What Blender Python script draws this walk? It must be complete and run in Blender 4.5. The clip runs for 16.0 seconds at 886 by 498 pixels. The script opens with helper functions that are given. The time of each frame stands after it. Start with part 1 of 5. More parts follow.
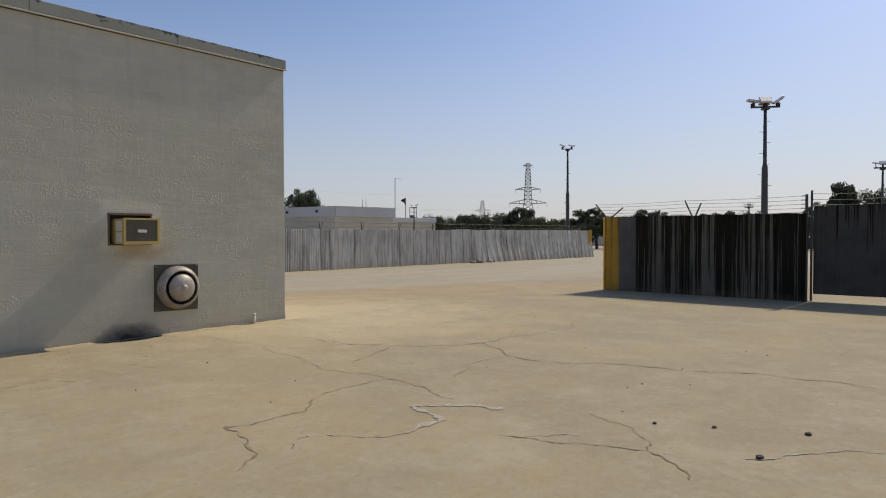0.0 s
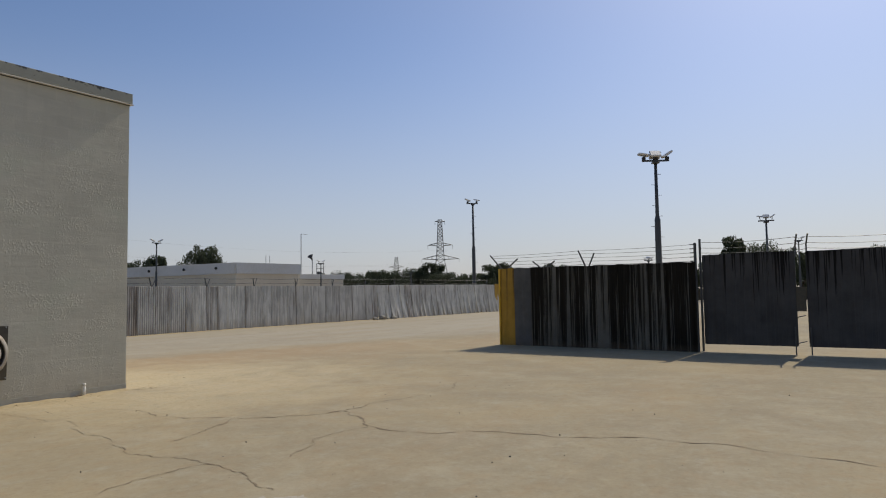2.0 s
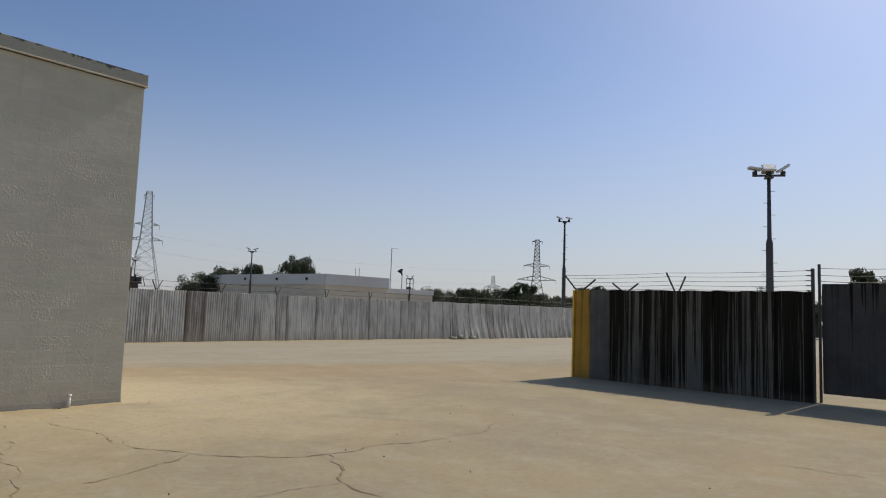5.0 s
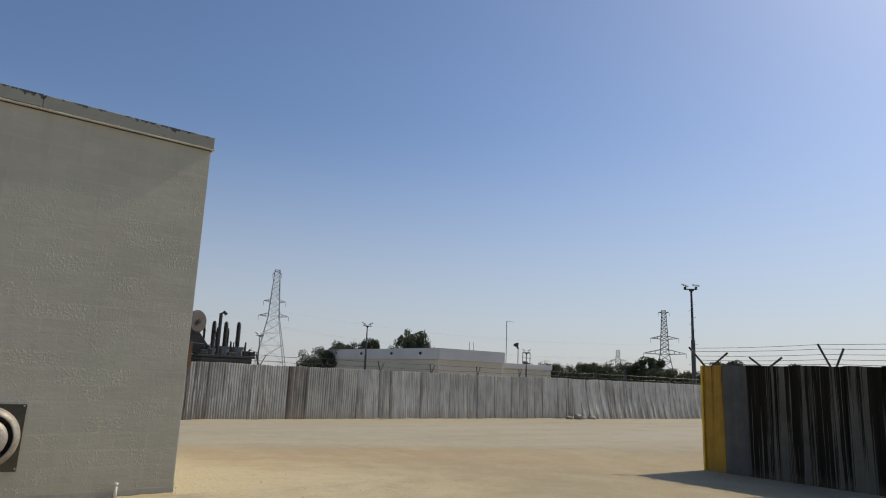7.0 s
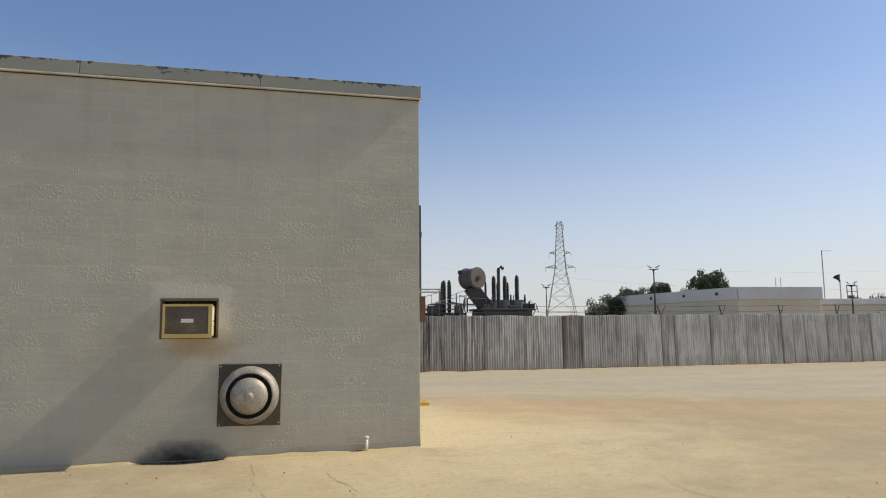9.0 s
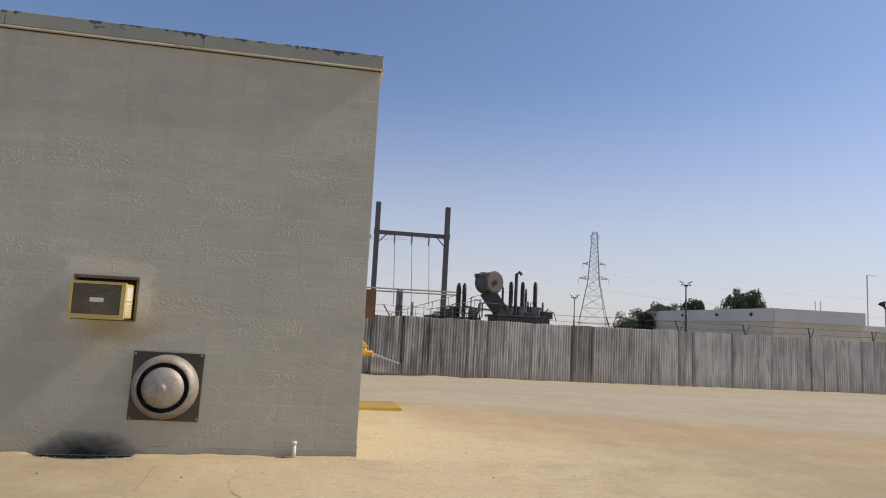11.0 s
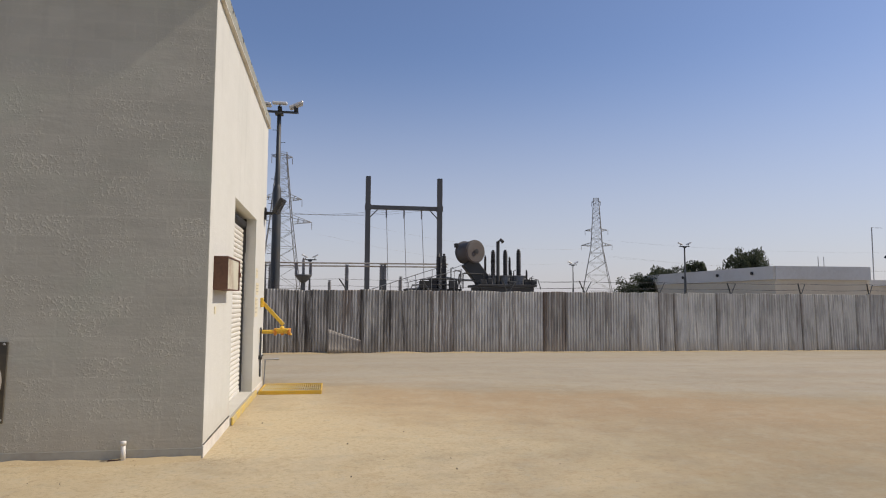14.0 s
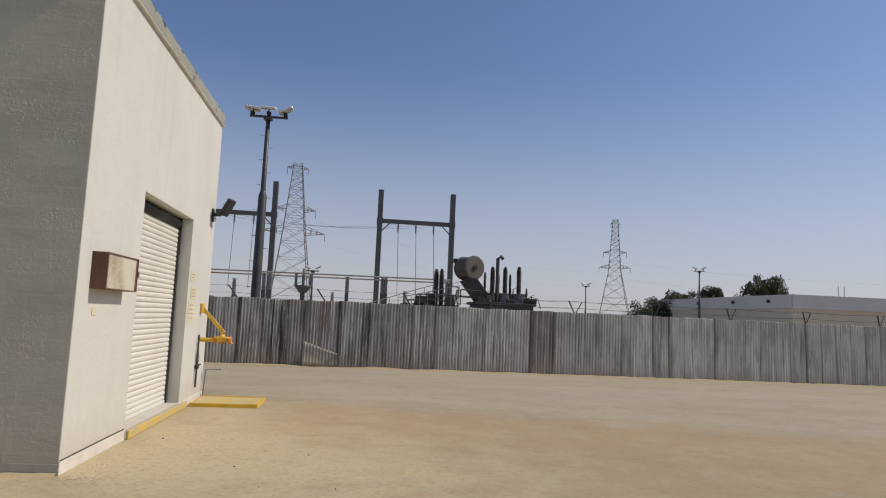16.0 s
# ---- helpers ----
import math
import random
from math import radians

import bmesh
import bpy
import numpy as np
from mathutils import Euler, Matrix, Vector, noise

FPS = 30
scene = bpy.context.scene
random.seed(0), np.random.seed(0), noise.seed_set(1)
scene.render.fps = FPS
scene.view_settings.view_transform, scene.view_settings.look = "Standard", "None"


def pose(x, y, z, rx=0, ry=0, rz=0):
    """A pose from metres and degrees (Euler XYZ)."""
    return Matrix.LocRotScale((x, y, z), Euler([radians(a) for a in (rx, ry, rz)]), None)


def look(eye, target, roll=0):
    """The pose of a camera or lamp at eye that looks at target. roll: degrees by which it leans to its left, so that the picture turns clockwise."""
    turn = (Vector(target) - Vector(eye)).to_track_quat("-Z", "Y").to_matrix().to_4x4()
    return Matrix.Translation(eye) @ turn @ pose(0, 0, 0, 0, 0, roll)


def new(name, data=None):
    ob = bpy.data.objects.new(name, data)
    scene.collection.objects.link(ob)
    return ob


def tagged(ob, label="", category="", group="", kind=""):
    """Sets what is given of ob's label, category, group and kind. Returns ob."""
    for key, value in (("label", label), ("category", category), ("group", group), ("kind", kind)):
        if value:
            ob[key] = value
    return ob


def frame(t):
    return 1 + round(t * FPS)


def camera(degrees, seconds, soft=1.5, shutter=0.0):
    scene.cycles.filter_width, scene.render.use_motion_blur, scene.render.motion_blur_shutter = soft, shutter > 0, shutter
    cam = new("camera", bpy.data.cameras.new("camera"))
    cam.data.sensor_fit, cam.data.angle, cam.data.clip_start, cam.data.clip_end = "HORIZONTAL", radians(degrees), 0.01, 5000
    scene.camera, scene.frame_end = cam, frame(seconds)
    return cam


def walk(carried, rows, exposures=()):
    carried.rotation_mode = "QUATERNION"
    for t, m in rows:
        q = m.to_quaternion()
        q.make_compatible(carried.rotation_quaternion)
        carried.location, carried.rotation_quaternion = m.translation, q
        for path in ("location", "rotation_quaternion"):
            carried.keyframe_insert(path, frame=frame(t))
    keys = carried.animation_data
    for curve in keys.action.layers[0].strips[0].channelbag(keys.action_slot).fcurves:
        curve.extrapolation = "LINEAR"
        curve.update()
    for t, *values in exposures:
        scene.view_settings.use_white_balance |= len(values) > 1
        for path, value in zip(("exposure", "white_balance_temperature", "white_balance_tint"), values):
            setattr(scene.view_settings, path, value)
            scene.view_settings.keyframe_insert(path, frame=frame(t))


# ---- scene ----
cam = camera(67.7, 16.0, 1.1)
PATH = [
    (0, (-7.82, -10.54, 1.653), (-6.287, -9.257, 1.609), -0.1),
    (0.5, (-7.474, -10.503, 1.63), (-5.86, -9.325, 1.701), -0.4),
    (1, (-7.169, -10.493, 1.604), (-5.558, -9.311, 1.692), -1.8),
    (1.5, (-6.862, -10.498, 1.596), (-5.212, -9.37, 1.662), 0.2),
    (2, (-6.488, -10.462, 1.567), (-4.806, -9.386, 1.692), -0.9),
    (2.5, (-6.131, -10.398, 1.554), (-4.479, -9.278, 1.687), -1.4),
    (3, (-5.772, -10.392, 1.56), (-4.267, -9.078, 1.656), -0.7),
    (3.5, (-5.385, -10.262, 1.553), (-3.815, -9.028, 1.666), 0.2),
    (4, (-5.076, -10.256, 1.54), (-3.485, -9.058, 1.727), -2.2),
    (4.2, (-4.956, -10.248, 1.562), (-3.411, -8.987, 1.716), 1.2),
    (6.3, (-3.379, -9.67, 1.568), (-1.948, -8.296, 1.82), -0.1),
    (6.5, (-3.26, -9.61, 1.594), (-1.846, -8.225, 1.883), -0.3),
    (7, (-2.981, -9.448, 1.643), (-1.772, -7.902, 2.03), 2.3),
    (7.5, (-2.663, -9.306, 1.654), (-1.582, -7.649, 1.946), -0.5),
    (8, (-2.393, -9.124, 1.673), (-1.35, -7.454, 2.023), 0.6),
    (8.5, (-2.066, -9.053, 1.614), (-1.319, -7.222, 1.917), 0.3),
    (9, (-1.783, -8.908, 1.654), (-1.322, -6.975, 1.878), -0.5),
    (9.2, (-1.63, -8.827, 1.666), (-1.075, -6.923, 1.925), 0.8),
    (11.3, (-0.347, -8.026, 1.601), (-0.047, -6.061, 1.824), 2.0),
    (11.5, (-0.221, -7.941, 1.61), (0.074, -5.975, 1.824), 0.8),
    (12, (0.074, -7.711, 1.594), (0.432, -5.756, 1.816), 0.9),
    (12.5, (0.274, -7.484, 1.602), (0.567, -5.524, 1.868), -1.4),
    (13, (0.622, -7.318, 1.583), (0.72, -5.337, 1.841), 1.3),
    (13.5, (0.941, -7.149, 1.565), (1.129, -5.167, 1.762), 1.2),
    (14, (1.259, -7.021, 1.568), (1.585, -5.054, 1.727), 0.35),
    (14.5, (1.576, -6.883, 1.552), (1.757, -4.895, 1.679), 3.05),
    (15, (1.928, -6.722, 1.553), (2.137, -4.736, 1.672), 2.85),
    (15.5, (2.197, -6.585, 1.58), (2.55, -4.627, 1.78), 0.9),
    (16, (2.526, -6.434, 1.536), (2.783, -4.461, 1.746), 2.5),
]
EXPOSURES = [(0, -0.2, 6900, 8), (1.5, -0.32, 6850, 7), (3.5, -0.34, 6800, 7), (6.5, -0.22, 6850, 5), (7.5, -0.22, 6900, 4), (8.0, -0.2, 6900, 3), (8.5, -0.16, 7000, 3), (9.0, 0.16, 7150, 6), (11.5, 0.06, 7050, 11), (12.5, 0.12, 7000, 12), (13.0, 0.13, 6990, 12), (13.5, 0.13, 7000, 12), (14.0, -0.08, 6950, 12), (15.5, -0.06, 6950, 13), (16, -0.26, 6880, 11)]
walk(cam, [(t, look(eye, target, roll)) for t, eye, target, roll in PATH], EXPOSURES)

# ---- world, sun ----
SUN_DIR = Vector((2.2, -0.115, 2.13)).normalized()
world = bpy.data.worlds.new("world")
scene.world = world
world.use_nodes = True
wn = world.node_tree
sky = wn.nodes.new("ShaderNodeTexSky")
sky.sky_type = "NISHITA"
sky.sun_disc = False
sky.sun_elevation = math.asin(SUN_DIR.z)
sky.sun_rotation = radians(92)
sky.air_density, sky.dust_density, sky.ozone_density = 1.0, 0.9, 3.4
wn.nodes["Background"].inputs["Strength"].default_value = 0.11
# dust haze that pales the lowest part of the sky all round
up = wn.nodes.new("ShaderNodeSeparateXYZ")
wn.links.new(wn.nodes.new("ShaderNodeTexCoord").outputs["Generated"], up.inputs[0])
near_ground = wn.nodes.new("ShaderNodeMapRange")
near_ground.interpolation_type = "SMOOTHSTEP"
for key, value in (("From Min", -0.02), ("From Max", 0.38), ("To Min", 0.70), ("To Max", 0.0)):
    near_ground.inputs[key].default_value = value
wn.links.new(up.outputs[2], near_ground.inputs[0])
cast = wn.nodes.new("ShaderNodeMix")
cast.data_type, cast.blend_type = "RGBA", "MULTIPLY"
cast.inputs[0].default_value = 1.0
cast.inputs[7].default_value = (0.985, 1.01, 1.165, 1)
wn.links.new(sky.outputs[0], cast.inputs[6])
haze = wn.nodes.new("ShaderNodeMix")
haze.data_type = "RGBA"
haze.inputs[7].default_value = (5.52, 5.62, 6.45, 1)
wn.links.new(near_ground.outputs[0], haze.inputs[0])
wn.links.new(cast.outputs[2], haze.inputs[6])
wn.links.new(haze.outputs[2], wn.nodes["Background"].inputs[0])
sun_data = bpy.data.lights.new("sun", "SUN")
sun_data.energy, sun_data.angle, sun_data.color = 3.6, radians(0.53), (1.0, 0.93, 0.82)
sun = new("sun", sun_data)
sun.matrix_world = look(SUN_DIR * 60, (0, 0, 0))


# ---- mesh helpers ----
def link_mesh(name, bm, material, smooth=False):
    me = bpy.data.meshes.new(name)
    bm.normal_update()
    bm.to_mesh(me)
    bm.free()
    if smooth:
        for p in me.polygons:
            p.use_smooth = True
    if material:
        me.materials.append(material)
    return me


def part(name, bm, material, parent, label="", smooth=False):
    ob = new(name, link_mesh(name, bm, material, smooth))
    if parent:
        ob.parent = parent
    if label:
        tagged(ob, label)
    return ob


def thing(name, label, category, at=None, group="", kind=""):
    ob = new(name)
    ob.empty_display_size = 0.1
    if at is not None:
        ob.matrix_basis = at
    return tagged(ob, label, category, group, kind)


def solid(name, bm, material, label, category, at=None, group="", kind="", smooth=False):
    ob = new(name, link_mesh(name, bm, material, smooth))
    if at is not None:
        ob.matrix_basis = at
    return tagged(ob, label, category, group, kind)


def box(bm, x0, x1, y0, y1, z0, z1, bevel=0.0, m=None):
    made = bmesh.ops.create_cube(bm, size=1)["verts"]
    for v in made:
        v.co = Vector(((x0 + x1) / 2 + v.co.x * (x1 - x0), (y0 + y1) / 2 + v.co.y * (y1 - y0), (z0 + z1) / 2 + v.co.z * (z1 - z0)))
    if m is not None:
        bmesh.ops.transform(bm, matrix=m, verts=made)
    if bevel > 0:
        edges = list({e for v in made for e in v.link_edges})
        bmesh.ops.bevel(bm, geom=edges, offset=bevel, segments=1, affect="EDGES", profile=0.5)
    return bm


def boxed(x0, x1, y0, y1, z0, z1, bevel=0.0, m=None):
    return box(bmesh.new(), x0, x1, y0, y1, z0, z1, bevel, m)


def rod(bm, p, q, r, r2=None, n=8):
    p, q = Vector(p), Vector(q)
    r2 = r if r2 is None else r2
    turn = (q - p).to_track_quat("Z", "Y").to_matrix()
    rings = []
    for at, rad in ((p, r), (q, r2)):
        rings.append([bm.verts.new(at + turn @ Vector((rad * math.cos(math.tau * k / n), rad * math.sin(math.tau * k / n), 0))) for k in range(n)])
    for k in range(n):
        bm.faces.new((rings[0][k], rings[0][(k + 1) % n], rings[1][(k + 1) % n], rings[1][k]))
    bm.faces.new(rings[0][::-1])
    bm.faces.new(rings[1])
    return bm


def rods(lines, r, n=6):
    bm = bmesh.new()
    for p, q in lines:
        rod(bm, p, q, r, n=n)
    return bm


def bent(points, r, n=8, bm=None):
    """One unbroken tube through points."""
    bm = bm or bmesh.new()
    pts = [Vector(p) for p in points]
    last, first = None, None
    for i, p in enumerate(pts):
        way = (pts[min(i + 1, len(pts) - 1)] - pts[max(i - 1, 0)]).normalized()
        side = way.cross(Vector((0.3, 0.2, 1) if abs(way.z) < 0.9 else (1, 0.2, 0))).normalized()
        over = way.cross(side)
        ring = [bm.verts.new(p + r * (side * math.cos(math.tau * k / n) + over * math.sin(math.tau * k / n))) for k in range(n)]
        if last:
            for k in range(n):
                bm.faces.new((last[k], last[(k + 1) % n], ring[(k + 1) % n], ring[k]))
        first = first or ring
        last = ring
    bm.faces.new(first[::-1])
    bm.faces.new(last)
    return bm


def lathe(bm, profile, n=24, m=None):
    """Turns (radius, height) pairs round z."""
    made, rings = [], []
    for r, z in profile:
        if r < 1e-5:
            ring = [bm.verts.new((0, 0, z))]
        else:
            ring = [bm.verts.new((r * math.cos(math.tau * k / n), r * math.sin(math.tau * k / n), z)) for k in range(n)]
        rings.append(ring)
        made += ring
    for a, b in zip(rings, rings[1:]):
        for k in range(n):
            quad = [a[k % len(a)], a[(k + 1) % len(a)], b[(k + 1) % len(b)], b[k % len(b)]]
            corners = []
            for v in quad:
                if v not in corners:
                    corners.append(v)
            if len(corners) > 2:
                bm.faces.new(corners)
    if m is not None:
        bmesh.ops.transform(bm, matrix=m, verts=made)
    return bm


def turned(profile, n=24, m=None):
    return lathe(bmesh.new(), profile, n, m)


def shell(points, offset):
    """A plate from rows of points, given thickness by a second layer set off by offset, with closed rims."""
    bm = bmesh.new()
    off = Vector(offset)
    top = [[bm.verts.new(p) for p in row] for row in points]
    low = [[bm.verts.new(Vector(p) + off) for p in row] for row in points]
    nj, ni = len(points), len(points[0])
    for j in range(nj - 1):
        for i in range(ni - 1):
            bm.faces.new((top[j][i], top[j][i + 1], top[j + 1][i + 1], top[j + 1][i]))
            bm.faces.new((low[j][i], low[j + 1][i], low[j + 1][i + 1], low[j][i + 1]))
    for i in range(ni - 1):
        bm.faces.new((top[0][i], low[0][i], low[0][i + 1], top[0][i + 1]))
        bm.faces.new((top[-1][i], top[-1][i + 1], low[-1][i + 1], low[-1][i]))
    for j in range(nj - 1):
        bm.faces.new((top[j][0], top[j + 1][0], low[j + 1][0], low[j][0]))
        bm.faces.new((top[j][-1], low[j][-1], low[j + 1][-1], top[j + 1][-1]))
    bmesh.ops.recalc_face_normals(bm, faces=bm.faces[:])
    return bm


def holed_wall(us, vs, holes, depth, place):
    """A wall over the grid us x vs, thick by depth, with cells whose middle lies in a hole left open. place(u, v, d) gives the point."""
    bm, seen = bmesh.new(), {}
    us, vs = sorted(set(us)), sorted(set(vs))

    def vert(u, v, d):
        key = (round(u, 4), round(v, 4), d)
        if key not in seen:
            seen[key] = bm.verts.new(place(u, v, d))
        return seen[key]

    def full(i, j):
        if not (0 <= i < len(us) - 1 and 0 <= j < len(vs) - 1):
            return False
        u, v = (us[i] + us[i + 1]) / 2, (vs[j] + vs[j + 1]) / 2
        return not any(a < u < b and c < v < d for a, b, c, d in holes)

    for i in range(len(us) - 1):
        for j in range(len(vs) - 1):
            if not full(i, j):
                continue
            a, b, c, d = us[i], us[i + 1], vs[j], vs[j + 1]
            bm.faces.new([vert(a, c, 0), vert(b, c, 0), vert(b, d, 0), vert(a, d, 0)])
            bm.faces.new([vert(a, d, depth), vert(b, d, depth), vert(b, c, depth), vert(a, c, depth)])
            for di, dj, p, q in ((-1, 0, (a, d), (a, c)), (1, 0, (b, c), (b, d)), (0, -1, (a, c), (b, c)), (0, 1, (b, d), (a, d))):
                if not full(i + di, j + dj):
                    bm.faces.new([vert(*p, 0), vert(*p, depth), vert(*q, depth), vert(*q, 0)])
    bmesh.ops.recalc_face_normals(bm, faces=bm.faces[:])
    return bm


# ---- materials ----
class Nodes:
    """Short hand for building one node material."""

    def __init__(self, name):
        self.mat = bpy.data.materials.new(name)
        self.mat.use_nodes = True
        self.tree = self.mat.node_tree
        self.bsdf = self.tree.nodes["Principled BSDF"]

    def node(self, kind, **inputs):
        n = self.tree.nodes.new(kind)
        for key, value in inputs.items():
            self.feed(n, key.replace("_", " "), value)
        return n

    def feed(self, n, key, value):
        socket = n.inputs[int(key)] if key.isdigit() else n.inputs[key]
        if isinstance(value, bpy.types.NodeSocket):
            self.tree.links.new(value, socket)
        else:
            socket.default_value = value

    def place(self, own=False):
        return self.node("ShaderNodeTexCoord").outputs["Object"] if own else self.node("ShaderNodeNewGeometry").outputs["Position"]

    def stretched(self, vec, scale):
        n = self.node("ShaderNodeMapping", Vector=vec)
        n.inputs["Scale"].default_value = scale
        return n.outputs[0]

    def noise(self, vec, scale, detail=4.0, rough=0.55):
        n = self.node("ShaderNodeTexNoise", Vector=vec, Scale=scale, Detail=detail, Roughness=rough)
        return n.outputs["Fac"]

    def ramp(self, fac, low, high, a=0.0, b=1.0):
        n = self.node("ShaderNodeMapRange", Value=fac)
        for key, value in (("From Min", low), ("From Max", high), ("To Min", a), ("To Max", b)):
            n.inputs[key].default_value = value
        return n.outputs[0]

    def math(self, op, a, b=0.0):
        n = self.tree.nodes.new("ShaderNodeMath")
        n.operation = op
        self.feed(n, "0", a)
        self.feed(n, "1", b)
        return n.outputs[0]

    def mix(self, fac, a, b, mode="MIX"):
        n = self.tree.nodes.new("ShaderNodeMix")
        n.data_type, n.blend_type = "RGBA", mode
        self.feed(n, "0", fac)
        self.feed(n, "6", a if isinstance(a, bpy.types.NodeSocket) else (*a, 1))
        self.feed(n, "7", b if isinstance(b, bpy.types.NodeSocket) else (*b, 1))
        return n.outputs[2]

    def split(self, vec):
        return self.node("ShaderNodeSeparateXYZ", Vector=vec).outputs

    def joined(self, x, y, z=0.0):
        return self.node("ShaderNodeCombineXYZ", X=x, Y=y, Z=z).outputs[0]

    def random(self):
        return self.node("ShaderNodeObjectInfo").outputs["Random"]

    def bump(self, height, strength=0.3, distance=0.01):
        n = self.node("ShaderNodeBump", Height=height, Strength=strength, Distance=distance)
        self.feed(self.bsdf, "Normal", n.outputs[0])

    def done(self, color, rough=0.7, metal=0.0, spec=0.5):
        self.feed(self.bsdf, "Base Color", color if isinstance(color, bpy.types.NodeSocket) else (*color, 1))
        self.feed(self.bsdf, "Roughness", rough)
        self.feed(self.bsdf, "Metallic", metal)
        self.feed(self.bsdf, "Specular IOR Level", spec)
        return self.mat


def plain(name, color, rough=0.6, metal=0.0, worn=None, scale=6.0, amount=0.35, bump=0.15, own=True, spec=0.5):
    """Paint or metal with wear in a second colour at two scales."""
    s = Nodes(name)
    p = s.place(own)
    worn = worn or tuple(c * 0.6 for c in color)
    big, fine = s.noise(p, scale * 0.35, 5), s.noise(p, scale * 6, 3)
    mask = s.ramp(s.math("ADD", s.math("MULTIPLY", big, 0.7), s.math("MULTIPLY", fine, 0.3)), 0.45, 0.65, 0.0, amount)
    if bump:
        s.bump(fine, bump, 0.004)
    return s.done(s.mix(mask, color, worn), s.ramp(big, 0.3, 0.7, rough - 0.08, rough + 0.08), metal, spec)


def ground_material():
    """Worn concrete under blown sand: slabs, dusty streaks, sand patches and grit."""
    s = Nodes("sandy_concrete")
    p = s.place()
    slab, blotch, mid = s.noise(p, 0.16, 5, 0.6), s.noise(p, 0.9, 6, 0.62), s.noise(p, 4.2, 6, 0.7)
    grain, speck = s.noise(p, 24, 5, 0.75), s.noise(p, 95, 3, 0.6)
    xyz = s.split(p)
    base = s.mix(s.ramp(blotch, 0.32, 0.68), (0.425, 0.355, 0.23), (0.355, 0.295, 0.195))
    base = s.mix(s.ramp(mid, 0.42, 0.66, 0.0, 0.6), base, (0.33, 0.275, 0.185))
    base = s.mix(s.ramp(s.noise(p, 11.0, 5, 0.7), 0.52, 0.68, 0.0, 0.4), base, (0.475, 0.41, 0.29))
    sandy = s.mix(s.ramp(grain, 0.3, 0.7), (0.475, 0.39, 0.245), (0.385, 0.305, 0.185))
    base = s.mix(s.ramp(s.math("ADD", slab, s.math("MULTIPLY", s.math("SUBTRACT", mid, 0.5), 0.18)), 0.47, 0.58), base, sandy)
    streak = s.noise(s.stretched(p, (0.12, 0.5, 1)), 1.0, 6, 0.65)
    base = s.mix(s.math("MULTIPLY", s.ramp(s.math("ADD", streak, s.math("MULTIPLY", s.math("SUBTRACT", mid, 0.5), 0.22)), 0.50, 0.64), s.ramp(xyz[1], -5.0, 1.5, 0.2, 0.6)), base, (0.42, 0.295, 0.17))
    tracks = s.noise(s.stretched(p, (0.35, 0.07, 1)), 1.6, 5, 0.6)
    base = s.mix(s.ramp(tracks, 0.56, 0.70, 0.0, 0.35), base, (0.30, 0.25, 0.175))
    # sand spread out from the building's corner
    cx, cy = s.math("DIVIDE", s.math("SUBTRACT", xyz[0], 1.0), 3.6), s.math("DIVIDE", s.math("SUBTRACT", xyz[1], 0.6), 4.2)
    reach = s.math("ADD", s.math("ADD", s.math("MULTIPLY", cx, cx), s.math("MULTIPLY", cy, cy)), s.math("MULTIPLY", s.math("SUBTRACT", blotch, 0.5), 2.4))
    loose = s.mix(s.ramp(grain, 0.35, 0.66), (0.53, 0.43, 0.26), (0.65, 0.54, 0.35))
    base = s.mix(s.ramp(reach, 1.4, 0.1, 0.0, 0.9), base, loose)
    pale = s.noise(s.stretched(p, (0.05, 0.45, 1)), 1.4, 5, 0.65)
    # a tongue of orange sand out from the door, and pale swept concrete beyond it up to the long fence
    edge = s.math("ADD", s.math("ADD", xyz[1], s.math("MULTIPLY", xyz[0], 0.35)), s.math("ADD", s.math("MULTIPLY", s.math("SUBTRACT", blotch, 0.5), 2.6), s.math("MULTIPLY", s.math("SUBTRACT", mid, 0.5), 0.9)))
    tongue = s.math("MULTIPLY", s.math("MULTIPLY", s.ramp(edge, 6.6, 5.6), s.ramp(edge, 1.4, 4.2)), s.math("MULTIPLY", s.ramp(xyz[0], 12.0, 7.5), s.ramp(xyz[0], 0.8, 2.2)))
    base = s.mix(s.math("MULTIPLY", tongue, s.ramp(grain, 0.3, 0.7, 0.55, 0.9)), base, (0.455, 0.325, 0.19))
    far = s.math("MULTIPLY", s.ramp(edge, 5.8, 7.4), s.ramp(pale, 0.32, 0.62, 0.35, 0.95))
    base = s.mix(far, base, (0.465, 0.415, 0.325))
    # coarse mottling: orange sand grains swept together, grey concrete rubbed bare
    mottle, fleck = s.noise(s.stretched(p, (1, 1.25, 1)), 3.4, 9, 0.78), s.noise(p, 13.0, 6, 0.78)
    base = s.mix(s.ramp(mottle, 0.52, 0.60, 0.0, 0.26), base, (0.41, 0.275, 0.15))
    base = s.mix(s.ramp(mottle, 0.46, 0.38, 0.0, 0.34), base, (0.43, 0.40, 0.31))
    base = s.mix(s.ramp(fleck, 0.54, 0.62, 0.0, 0.40), base, (0.29, 0.225, 0.14))
    base = s.mix(s.ramp(fleck, 0.43, 0.36, 0.0, 0.28), base, (0.50, 0.44, 0.315))
    # pale trodden dust and brown damp stains
    dust, stain = s.noise(s.stretched(p, (1, 0.7, 1)), 1.25, 8, 0.74), s.noise(s.stretched(p, (0.8, 1.3, 1)), 0.75, 8, 0.76)
    base = s.mix(s.ramp(dust, 0.48, 0.66, 0.0, 0.36), base, (0.53, 0.465, 0.335))
    base = s.mix(s.ramp(stain, 0.52, 0.68, 0.0, 0.42), base, (0.315, 0.255, 0.17))
